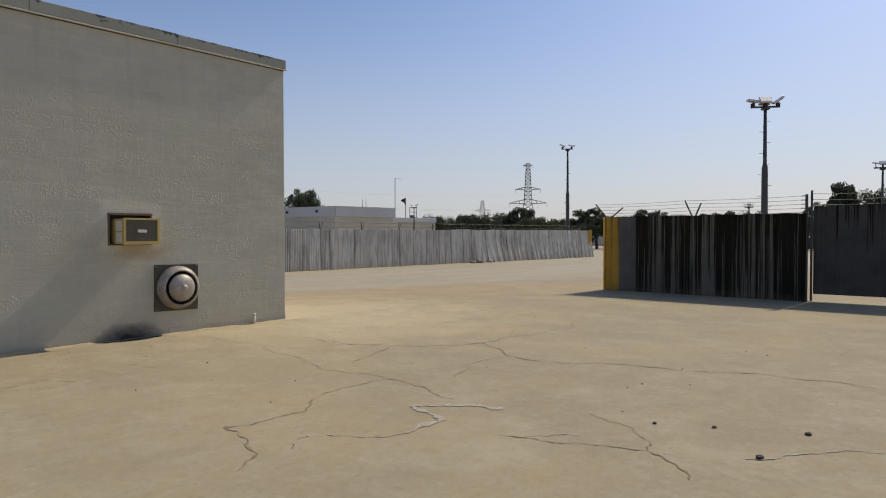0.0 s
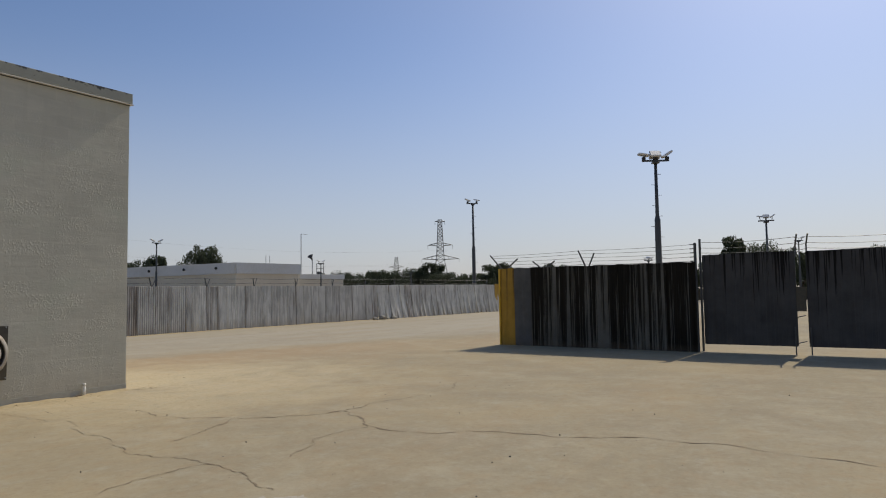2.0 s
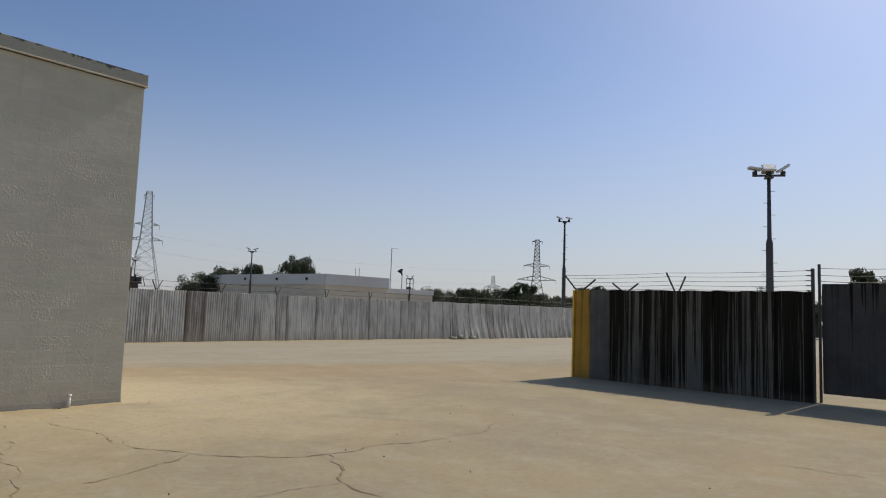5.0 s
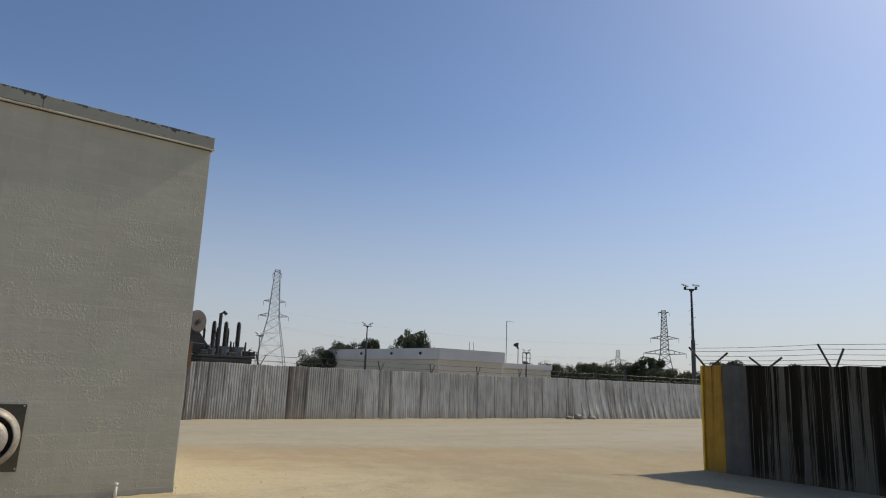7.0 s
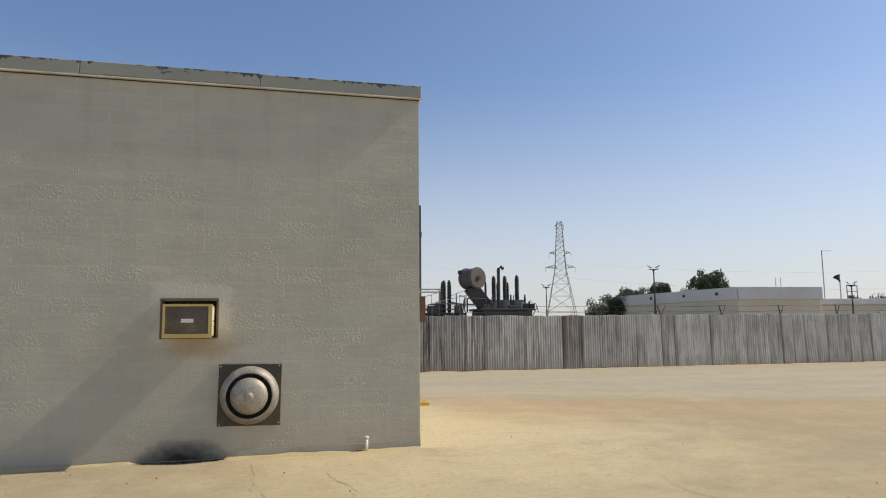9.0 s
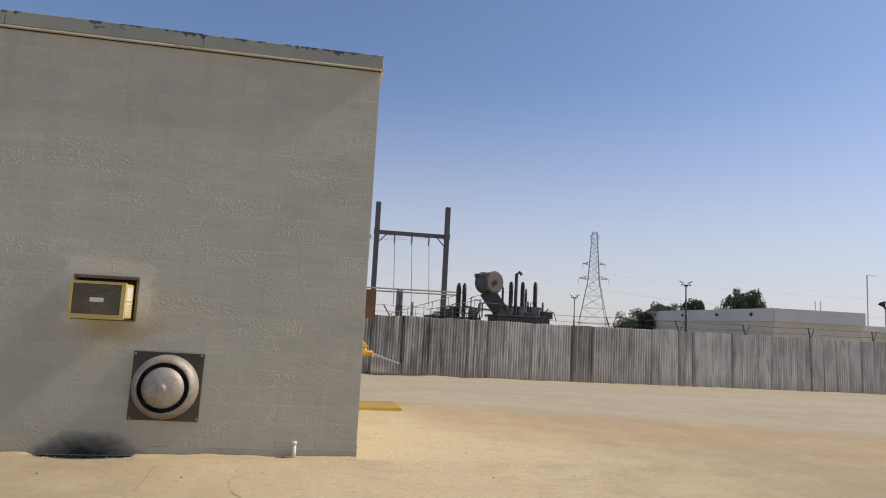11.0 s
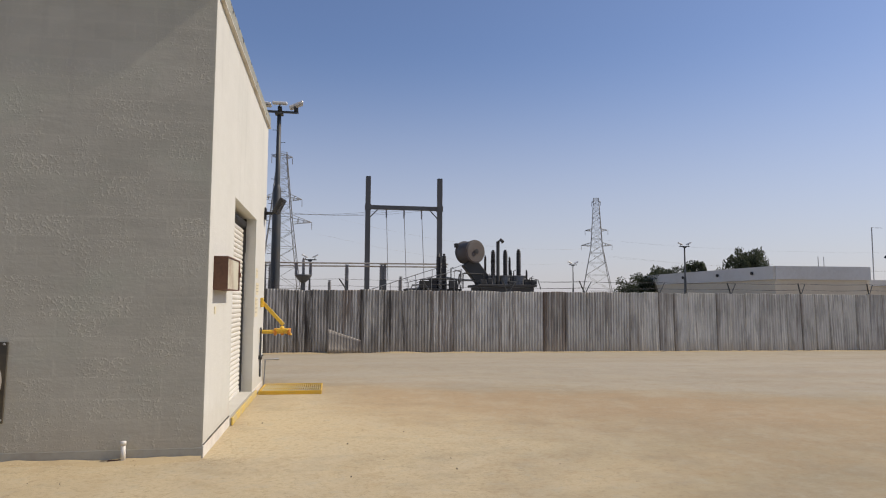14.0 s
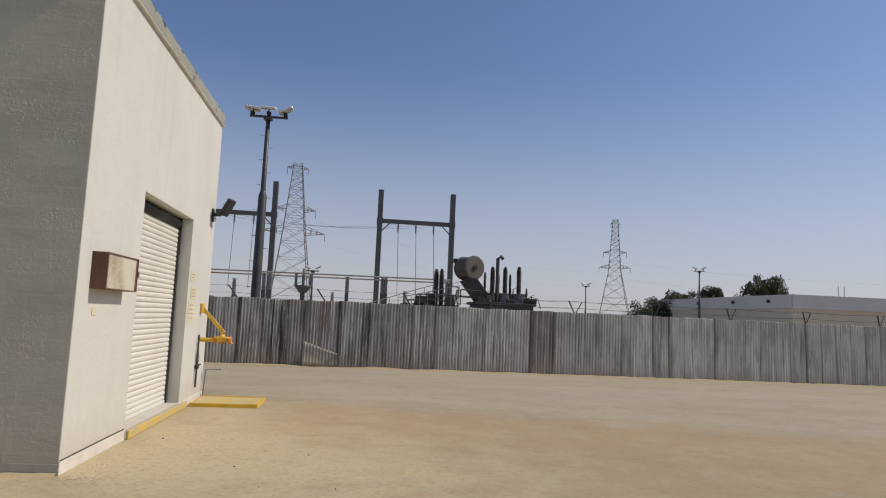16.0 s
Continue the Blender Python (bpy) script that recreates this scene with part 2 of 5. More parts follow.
    base = s.mix(s.ramp(grain, 0.56, 0.74, 0.0, 0.28), base, (0.52, 0.445, 0.31))
    base = s.mix(s.ramp(grain, 0.44, 0.28, 0.0, 0.3), base, (0.26, 0.21, 0.135))
    base = s.mix(s.ramp(speck, 0.62, 0.72, 0.0, 0.55), base, (0.15, 0.12, 0.08))
    base = s.mix(1.0, base, (0.95, 0.94, 0.92), "MULTIPLY")
    # black shade of a hollow at the wall foot, painted into the ground colour
    ox, oy = s.math("DIVIDE", s.math("ADD", xyz[0], 2.98), 0.52), s.math("DIVIDE", s.math("ADD", xyz[1], 0.02), 0.19)
    oil = s.math("ADD", s.math("ADD", s.math("MULTIPLY", ox, ox), s.math("MULTIPLY", oy, oy)), s.math("MULTIPLY", s.math("SUBTRACT", mid, 0.5), 1.8))
    base = s.mix(s.ramp(oil, 1.1, 0.8, 0.0, 0.95), base, (0.028, 0.024, 0.02))
    s.bump(s.math("ADD", s.math("MULTIPLY", grain, 1.0), s.math("MULTIPLY", speck, 0.6)), 0.3, 0.008)
    return s.done(base, 0.93, 0.0, 0.2)


def wall_material(name, across, light, dark, relief):
    """Painted blockwork: faint courses under thick paint. across: the axis that runs along the wall."""
    s = Nodes(name)
    p = s.place()
    xyz = s.split(p)
    flat = s.joined(xyz[across], xyz[2])
    brick = s.node("ShaderNodeTexBrick", Vector=flat, Scale=1.0)
    for key, value in (("Mortar Size", 0.02), ("Mortar Smooth", 1.0), ("Brick Width", 0.40), ("Row Height", 0.20), ("Bias", 0.0)):
        brick.inputs[key].default_value = value
    brick.inputs["Color1"].default_value, brick.inputs["Color2"].default_value = (1, 1, 1, 1), (0.55, 0.55, 0.55, 1)
    big, mid, fine = s.noise(p, 0.7, 5, 0.6), s.noise(s.stretched(p, (0.7, 0.7, 1.3)), 5.0, 6, 0.7), s.noise(p, 32, 4, 0.65)
    uneven = s.noise(s.stretched(p, (0.8, 0.8, 2.4)), 1.3, 4)
    base = s.mix(s.ramp(big, 0.35, 0.68), light, dark)
    base = s.mix(s.ramp(mid, 0.5, 0.75, 0.0, 0.35), base, tuple(c * 1.06 for c in light))
    # thick paint caught on the course lines, and crumbs of render standing out of it
    course = s.noise(s.joined(s.math("MULTIPLY", xyz[across], 1.5), s.math("MULTIPLY", xyz[2], 5.5)), 1.0, 3, 0.6)
    base = s.mix(s.ramp(course, 0.55, 0.70, 0.0, 0.35 if across == 0 else 0.1), base, tuple(min(c * 1.13, 0.8) for c in light))
    base = s.mix(s.ramp(course, 0.44, 0.30, 0.0, 0.3 if across == 0 else 0.1), base, tuple(c * 0.85 for c in dark))
    crumb = s.math("MULTIPLY", s.ramp(s.noise(p, 38, 3, 0.6), 0.55, 0.64), s.ramp(s.noise(p, 1.7, 5, 0.7), 0.48, 0.60, 0.0, 0.4 if across == 0 else 0.1))
    base = s.mix(crumb, base, tuple(min(c * 1.18, 0.8) for c in light))
    drip = s.noise(s.joined(s.math("MULTIPLY", xyz[across], 5.0), s.math("MULTIPLY", xyz[2], 0.35)), 1.0, 4)
    base = s.mix(s.ramp(drip, 0.56, 0.75, 0.0, 0.22), base, tuple(c * 0.72 for c in dark))
    # single blocks showing through, green-grey and warm patches, and rough roller paint lying in course-wide bands
    base = s.mix(s.math("MULTIPLY", s.ramp(brick.outputs["Color"], 0.55, 1.0), 0.24 if across == 0 else 0.05), base, tuple(c * 0.84 for c in dark))
    hue = s.noise(s.stretched(p, (0.6, 0.6, 1.1)), 1.1, 4, 0.6)
    base = s.mix(s.ramp(hue, 0.52, 0.66, 0.0, 0.5 if across == 0 else 0.12), base, tuple(c * k for c, k in zip(light, (0.86, 0.93, 0.90))))
    low_wall = s.ramp(s.math("ADD", xyz[2], s.math("MULTIPLY", mid, 0.2)), 4.15, 4.0)
    band = s.noise(s.joined(s.math("MULTIPLY", xyz[across], 1.3), s.math("MULTIPLY", s.math("SNAP", xyz[2], 0.2), 7.0)), 1.0, 4, 0.65)
    pimple = s.math("MULTIPLY", s.ramp(s.noise(p, 27, 3, 0.55), 0.50, 0.66), s.math("MULTIPLY", s.ramp(band, 0.51, 0.62, 0.05, 1.0), low_wall))
    base = s.mix(s.math("MULTIPLY", pimple, 0.30 if across == 0 else 0.04), base, tuple(min(c * 1.30, 0.8) for c in light))
    dust = s.math("MULTIPLY", s.ramp(s.math("ADD", xyz[2], s.math("MULTIPLY", mid, 0.5)), 0.75, 0.2), 0.4)
    base = s.mix(dust, base, (0.42, 0.35, 0.25))
    if across == 0:
        # the hollow's shade carried up the wall foot below the fan, as painted black
        sx = s.math("DIVIDE", s.math("ADD", xyz[0], 2.98), 0.56)
        sz = s.math("DIVIDE", xyz[2], 0.25)
        near = s.math("ADD", s.math("ADD", s.math("MULTIPLY", sx, sx), s.math("MULTIPLY", sz, sz)), s.math("MULTIPLY", s.math("SUBTRACT", mid, 0.5), 1.2))
        base = s.mix(s.ramp(near, 1.2, 0.0, 0.0, 0.95), base, (0.028, 0.025, 0.022))
        px = s.math("ABSOLUTE", s.math("DIVIDE", s.math("ADD", xyz[0], 2.93), 0.50))
        pz = s.math("ABSOLUTE", s.math("DIVIDE", s.math("SUBTRACT", xyz[2], 1.80), 0.40))
        patched = s.math("ADD", s.math("MAXIMUM", px, pz), s.math("MULTIPLY", s.math("SUBTRACT", mid, 0.5), 0.9))
        base = s.mix(s.ramp(patched, 1.05, 0.85, 0.0, 0.55), base, (0.70, 0.66, 0.55))
        # pale patch of fresh render and rust below the air conditioner
        rx = s.math("DIVIDE", s.math("ADD", xyz[0], 2.75), 0.5)
        rz = s.math("DIVIDE", s.math("SUBTRACT", xyz[2], 1.42), 0.22)
        rusted = s.math("ADD", s.math("ADD", s.math("MULTIPLY", rx, rx), s.math("MULTIPLY", rz, rz)), s.math("MULTIPLY", s.math("SUBTRACT", mid, 0.5), 1.6))
        base = s.mix(s.ramp(rusted, 1.0, 0.1, 0.0, 0.45), base, (0.36, 0.25, 0.12))
    joints = s.math("MULTIPLY", s.math("SUBTRACT", 1.0, brick.outputs["Fac"]), s.ramp(uneven, 0.44, 0.62, 0.0, 1.4))
    height = s.math("ADD", s.math("MULTIPLY", joints, relief), s.math("ADD", s.math("MULTIPLY", s.math("MULTIPLY", fine, 0.26), s.ramp(s.noise(p, 1.7, 5, 0.65), 0.42, 0.62, 0.1, 1.9)), s.math("ADD", s.math("MULTIPLY", mid, 0.8), s.math("ADD", s.math("MULTIPLY", course, 0.8 if across == 0 else 0.0), s.math("ADD", s.math("MULTIPLY", pimple, 1.0 if across == 0 else 0.25), s.math("MULTIPLY", crumb, 1.2))))))
    s.bump(height, 0.42, 0.012)
    return s.done(base, 0.88, 0.0, 0.25)


def coping_material():
    """Grey-green felted coping, its upper edge torn to black bitumen, with dark blots."""
    s = Nodes("weathered_coping_felt")
    p = s.place()
    z = s.split(p)[2]
    blot, fine = s.noise(s.stretched(p, (1, 1, 1.6)), 3.2, 5, 0.6), s.noise(p, 30, 4, 0.7)
    ragged = s.noise(s.stretched(p, (1, 1, 0.3)), 7.0, 4, 0.65)
    base = s.mix(s.ramp(s.noise(p, 1.1, 4), 0.35, 0.65), (0.345, 0.345, 0.285), (0.275, 0.275, 0.235))
    base = s.mix(s.ramp(fine, 0.5, 0.8, 0.0, 0.35), base, (0.42, 0.41, 0.35))
    base = s.mix(s.ramp(blot, 0.60, 0.64, 0.0, 0.85), base, (0.10, 0.10, 0.098))
    torn = s.math("ADD", s.math("SUBTRACT", z, 5.0), s.math("MULTIPLY", s.math("SUBTRACT", ragged, 0.5), 0.34))
    base = s.mix(s.ramp(torn, -0.012, 0.004, 0.0, 0.9), base, (0.06, 0.062, 0.065))
    s.bump(s.math("ADD", blot, s.math("MULTIPLY", fine, 0.5)), 0.3, 0.008)
    return s.done(base, 0.85, 0.0, 0.3)


def sheet_material(name, base_color, other, rust, rusty, dirt, tilt=0.6, groovy=0.55):
    """Weathered galvanised sheet; each sheet has its own tone, rust runs and rusted seams."""
    s = Nodes(name)
    p, own, r = s.place(), s.place(True), s.random()
    tone = s.mix(s.math("FRACT", s.math("MULTIPLY", r, 3.7)), base_color, other)
    xyz = s.split(own)
    far = s.math("MULTIPLY", r, 91.0)
    lines = s.noise(s.joined(s.math("MULTIPLY", xyz[0], 11.0), far, s.math("MULTIPLY", xyz[2], 0.5)), 1.0, 5, 0.7)
    patch = s.noise(p, 1.1, 5, 0.6)
    fine = s.noise(p, 30, 4)
    some = s.ramp(s.math("FRACT", s.math("MULTIPLY", r, 7.13)), 1.0 - rusty, 1.0, 0.06, 0.95)
    tone = s.mix(s.math("MULTIPLY", s.ramp(lines, 0.48, 0.56), some), tone, rust)
    seam = s.math("ABSOLUTE", s.math("SUBTRACT", xyz[0], 0.40))
    at_seam = s.math("MULTIPLY", s.ramp(s.math("ADD", seam, s.math("MULTIPLY", lines, 0.22)), 0.37, 0.46), s.ramp(s.math("FRACT", s.math("MULTIPLY", r, 17.7)), 0.40, 0.75, 0.0, min(0.9, 0.35 + rusty)))
    tone = s.mix(at_seam, tone, tuple(c * 0.55 for c in rust))
    # groove shade put into the colour, once per wave, broken up by patches
    groove = s.math("COSINE", s.math("MULTIPLY", xyz[0], math.tau / 0.09))
    tone = s.mix(s.ramp(s.math("ADD", groove, s.math("MULTIPLY", s.math("SUBTRACT", patch, 0.5), 2.0)), 0.1, 0.8, 0.0, groovy), tone, (0.12, 0.105, 0.085))
    # narrow runs of old rust down single ribs
    wx = s.split(p)[0]
    runs = s.noise(s.joined(s.math("MULTIPLY", wx, 7.5), 4.0, s.math("MULTIPLY", xyz[2], 0.22)), 1.0, 4, 0.7)
    some_where = s.noise(s.joined(s.math("MULTIPLY", wx, 0.55), 9.0, 0.0), 1.0, 2)
    tone = s.mix(s.math("MULTIPLY", s.ramp(s.math("ADD", runs, s.math("MULTIPLY", s.math("SUBTRACT", some_where, 0.5), 0.6)), 0.565, 0.62), min(0.9, 0.35 + rusty)), tone, tuple(c * 0.6 for c in rust))
    soot = s.noise(s.joined(s.math("MULTIPLY", xyz[0], 5.0), s.math("ADD", far, 40.0), s.math("MULTIPLY", xyz[2], 0.9)), 1.0, 4, 0.6)
    tone = s.mix(s.ramp(soot, 0.48, 0.60, 0.0, dirt), tone, (0.085, 0.078, 0.066))
    tone = s.mix(s.ramp(patch, 0.45, 0.72, 0.0, dirt * 0.7), tone, (0.15, 0.14, 0.12))
    low = s.math("MULTIPLY", s.ramp(s.math("ADD", xyz[2], s.math("MULTIPLY", patch, 0.6)), 0.75, 0.2), 0.55)
    tone = s.mix(low, tone, (0.36, 0.30, 0.22))
    tone = s.mix(s.ramp(fine, 0.55, 0.8, 0.0, 0.2), tone, (0.50, 0.48, 0.44))
    s.bump(fine, 0.12, 0.004)
    return s.done(tone, s.ramp(patch, 0.3, 0.7, 0.5, 0.7), tilt, 0.4)


def tar_material(name, back, black, cover, reach, wide=1.0, top=2.2, uneven=0.0):
    """Sheet with black tar that has run down from the top edge. cover: how much of the width; reach: how far down."""
    s = Nodes(name)
    own = s.place()
    xyz = s.split(own)
    along = s.math("MULTIPLY", xyz[1], wide)
    stripe = s.noise(s.joined(s.math("MULTIPLY", along, 5.5), 3.0, s.math("MULTIPLY", xyz[2], 0.10)), 1.0, 4, 0.75)
    thin = s.noise(s.joined(s.math("MULTIPLY", along, 24.0), 8.0, s.math("MULTIPLY", xyz[2], 0.20)), 1.0, 3, 0.65)
    length = s.noise(s.joined(s.math("MULTIPLY", along, 15.0), 21.0, 0.0), 1.0, 3, 0.6)
    deep = s.math("DIVIDE", s.math("SUBTRACT", top, xyz[2]), s.math("MULTIPLY", s.ramp(length, 0.30, 0.72, 0.25, 1.9), reach))
    runs = s.math("SUBTRACT", s.math("ADD", s.math("MULTIPLY", stripe, 0.62), s.math("MULTIPLY", thin, 0.45)), s.math("MULTIPLY", deep, 0.16))
    if uneven:
        broad = s.noise(s.joined(s.math("MULTIPLY", along, 1.1), 5.0, 0.0), 1.0, 2)
        runs = s.math("ADD", runs, s.math("MULTIPLY", s.math("SUBTRACT", broad, 0.5), uneven))
        # tar was poured thickest at the end by the gate post
        runs = s.math("ADD", runs, s.ramp(xyz[1], -6.1, -6.5, 0.0, 0.06))
    mask = s.ramp(runs, 0.60 - cover, 0.625 - cover)
    patch, fine = s.noise(own, 1.8, 5, 0.6), s.noise(own, 40, 3)
    base = s.mix(s.ramp(patch, 0.35, 0.7), back, tuple(c * 0.66 for c in back))
    base = s.mix(s.ramp(thin, 0.52, 0.75, 0.0, 0.4), base, tuple(min(c * 1.5, 0.9) for c in back))
    base = s.mix(s.ramp(fine, 0.5, 0.8, 0.0, 0.25), base, tuple(min(c * 1.35, 0.9) for c in back))
    base = s.mix(mask, base, s.mix(s.ramp(thin, 0.40, 0.75), black, tuple(c * 2.2 + 0.004 for c in black)))
    low = s.math("MULTIPLY", s.ramp(s.math("ADD", xyz[2], s.math("MULTIPLY", patch, 0.3)), 0.34, 0.12), 0.30)
    base = s.mix(low, base, (0.16, 0.13, 0.09))
    s.bump(s.math("ADD", mask, s.math("MULTIPLY", fine, 0.4)), 0.25, 0.006)
    return s.done(base, 0.75, 0.0, 0.15)


def leaf_material(name, a, b):
    s = Nodes(name)
    r = s.node("ShaderNodeNewGeometry").outputs["Random Per Island"]
    tone = s.mix(r, a, b)
    s.done(tone, 0.6, 0.0, 0.3)
    through_leaf = s.node("ShaderNodeBsdfTranslucent", Color=tone)
    both = s.node("ShaderNodeMixShader")
    both.inputs[0].default_value = 0.35
    s.tree.links.new(s.bsdf.outputs[0], both.inputs[1])
    s.tree.links.new(through_leaf.outputs[0], both.inputs[2])
    s.tree.links.new(both.outputs[0], s.tree.nodes["Material Output"].inputs[0])
    return s.mat


GROUND = ground_material()
# wall paint in two tones: shade darkens the front's colour, sun pales the side's
WALL_FRONT = wall_material("shaded_blockwork", 0, (0.55, 0.522, 0.42), (0.465, 0.443, 0.355), 0.09)
WALL_SIDE = wall_material("sunlit_side_wall", 1, (0.63, 0.622, 0.563), (0.585, 0.576, 0.517), 0.06)
PLINTH = plain("bare_concrete_plinth", (0.375, 0.35, 0.285), 0.9, 0, (0.30, 0.26, 0.21), 3, 0.6, 0.4, False)
PLINTH_PAINTED = plain("scuffed_painted_plinth", (0.43, 0.41, 0.335), 0.9, 0, (0.34, 0.30, 0.235), 2.2, 0.9, 0.4, False)
COPING = coping_material()
DRIP = plain("cream_drip_strip", (0.72, 0.68, 0.60), 0.6, 0, (0.40, 0.35, 0.28), 5, 0.5, 0.1, False)
SHEET_GREY = sheet_material("galvanised_sheet", (0.72, 0.695, 0.63), (0.59, 0.57, 0.515), (0.15, 0.092, 0.057), 0.25, 0.30, 0.10)
SHEET_SOOT = sheet_material("sooty_galvanised_sheet", (0.64, 0.615, 0.55), (0.43, 0.405, 0.36), (0.05, 0.038, 0.028), 1.2, 0.45, 0.10)
SHEET_RUST = sheet_material("rusty_galvanised_sheet", (0.58, 0.55, 0.49), (0.46, 0.43, 0.38), (0.15, 0.075, 0.036), 0.9, 0.35, 0.10)
SHEET_PALE = sheet_material("pale_galvanised_sheet", (0.68, 0.66, 0.59), (0.56, 0.54, 0.485), (0.26, 0.18, 0.12), 0.12, 0.34, 0.10, 0.25)
TAR_FENCE = tar_material("tar_streaked_sheet", (0.135, 0.128, 0.105), (0.009, 0.0075, 0.0045), 0.122, 7.0, 1.5, 2.2, 0.42)
TAR_GATE = tar_material("tar_dripped_gate_sheet", (0.076, 0.073, 0.069), (0.006, 0.005, 0.004), 0.066, 1.9, 1.25, 2.3)
YELLOW_SHEET = tar_material("yellow_painted_sheet", (0.42, 0.25, 0.045), (0.09, 0.06, 0.025), 0.055, 3.4, 2.6)
GREY_SHEET = tar_material("grey_painted_sheet", (0.118, 0.116, 0.108), (0.05, 0.05, 0.05), -0.10, 2.0)
YELLOW = plain("chipped_yellow_paint", (0.74, 0.46, 0.04), 0.5, 0, (0.42, 0.27, 0.08), 8, 0.5, 0.2, False)
WORN_GRATING = plain("rubbed_yellow_grating", (0.68, 0.53, 0.20), 0.6, 0.1, (0.60, 0.56, 0.46), 9, 0.8, 0.2, False)
ORANGE = plain("orange_plastic", (0.66, 0.24, 0.03), 0.5, 0, (0.45, 0.20, 0.05), 8, 0.5, 0.1, False)
DULL_YELLOW = plain("worn_yellow_line_paint", (0.62, 0.43, 0.09), 0.75, 0, (0.46, 0.39, 0.26), 9, 1.0, 0.3, False)
DARK_STEEL = plain("dark_painted_steel", (0.055, 0.06, 0.062), 0.5, 0.2, (0.10, 0.085, 0.07), 5, 0.5, 0.1, False)
BLACK = plain("black_rubber", (0.018, 0.018, 0.018), 0.55, 0, (0.035, 0.033, 0.03), 8, 0.5, 0.1, False)
BLACK_PLATE = plain("black_painted_plate", (0.05, 0.043, 0.03), 0.6, 0, (0.11, 0.09, 0.055), 4, 0.6, 0.2, False)
ALUMINIUM = plain("dull_spun_aluminium", (0.44, 0.41, 0.365), 0.55, 0.45, (0.21, 0.16, 0.11), 7, 0.85, 0.1, False)
GALV = plain("galvanised_steel", (0.42, 0.42, 0.41), 0.5, 0.6, (0.27, 0.26, 0.25), 4, 0.5, 0.1, False)
STEEL_GREY = plain("grey_painted_steel", (0.085, 0.087, 0.09), 0.55, 0.1, (0.08, 0.075, 0.07), 3, 0.5, 0.1, False)
PALE_GREY = plain("pale_grey_enamel", (0.22, 0.22, 0.215), 0.5, 0.1, (0.26, 0.24, 0.22), 4, 0.5, 0.1, False)
RUST = plain("rusted_brown_steel", (0.155, 0.075, 0.045), 0.75, 0.1, (0.07, 0.035, 0.025), 5, 0.7, 0.3, False)
DIFFUSER = plain("yellowed_plastic_diffuser", (0.62, 0.59, 0.45), 0.45, 0, (0.28, 0.16, 0.09), 7, 0.7, 0.1, False)
CREAM = plain("yellowed_cream_plastic", (0.60, 0.46, 0.16), 0.5, 0, (0.42, 0.28, 0.07), 7, 0.6, 0.1, False)
MESH_WIRE = plain("dusty_mesh_wire", (0.27, 0.235, 0.175), 0.6, 0.2, (0.16, 0.13, 0.09), 12, 0.6, 0.1, False)
WOOD_DARK = plain("weathered_timber_sleeve", (0.125, 0.092, 0.062), 0.8, 0, (0.21, 0.17, 0.125), 12, 0.7, 0.4, False)
WHITE_PLASTIC = plain("off_white_plastic", (0.72, 0.70, 0.64), 0.5, 0, (0.55, 0.50, 0.40), 7, 0.5, 0.1, False)
MESH_DARK = plain("dark_filter_grille", (0.105, 0.082, 0.055), 0.6, 0.1, (0.13, 0.11, 0.07), 12, 0.6, 0.2, False)
SLAT_PAINT = plain("ivory_shutter_paint", (0.70, 0.68, 0.61), 0.5, 0, (0.55, 0.50, 0.41), 3, 0.4, 0.1, False)
BROWN_INSULATOR = plain("brown_glazed_porcelain", (0.02, 0.017, 0.016), 0.3, 0, (0.035, 0.028, 0.026), 6, 0.4, 0.0, False)
GREY_INSULATOR = plain("grey_porcelain", (0.20, 0.19, 0.185), 0.35, 0, (0.12, 0.11, 0.105), 6, 0.4, 0.0, False)
TANK = plain("dusty_transformer_paint", (0.055, 0.054, 0.051), 0.75, 0.1, (0.07, 0.06, 0.05), 2.5, 0.6, 0.1, False)
DRUM_PAINT = plain("faded_conservator_paint", (0.125, 0.113, 0.105), 0.8, 0.0, (0.11, 0.08, 0.065), 2.5, 0.6, 0.1, False)
LATTICE = plain("galvanised_lattice_steel", (0.27, 0.27, 0.265), 0.6, 0.3, (0.25, 0.25, 0.24), 1.0, 0.4, 0.0, False)
CABLE = plain("aluminium_conductor", (0.30, 0.30, 0.30), 0.5, 0.5, (0.2, 0.2, 0.2), 2, 0.4, 0.0, False)
FLOOD_WHITE = plain("white_floodlight_housing", (0.66, 0.66, 0.64), 0.4, 0.1, (0.45, 0.42, 0.37), 5, 0.4, 0.05, False)
GLASS_DARK = plain("floodlight_glass", (0.32, 0.33, 0.34), 0.15, 0, (0.25, 0.25, 0.25), 5, 0.3, 0.0, False)
GLASS_BLACK = plain("dark_floodlight_glass", (0.04, 0.042, 0.045), 0.2, 0, (0.06, 0.06, 0.06), 5, 0.3, 0.0, False)
HOUSE_WALL = plain("cream_render", (0.60, 0.54, 0.43), 0.85, 0, (0.50, 0.43, 0.33), 0.8, 0.5, 0.2, False)
HOUSE_BAND = plain("white_parapet_render", (0.60, 0.60, 0.58), 0.8, 0, (0.46, 0.44, 0.40), 0.8, 0.5, 0.2, False)
ROOF = plain("roof_screed", (0.40, 0.38, 0.34), 0.9, 0, (0.30, 0.28, 0.25), 1, 0.5, 0.2, False)
BARK = plain("grey_brown_bark", (0.12, 0.09, 0.065), 0.9, 0, (0.06, 0.045, 0.035), 6, 0.7, 0.5, False)
LEAVES = leaf_material("dusty_dark_foliage", (0.04, 0.052, 0.028), (0.092, 0.105, 0.058))
CRACK = plain("crack_filled_with_dirt", (0.235, 0.17, 0.10), 0.95, 0, (0.36, 0.285, 0.18), 16, 0.95, 0.2, False)
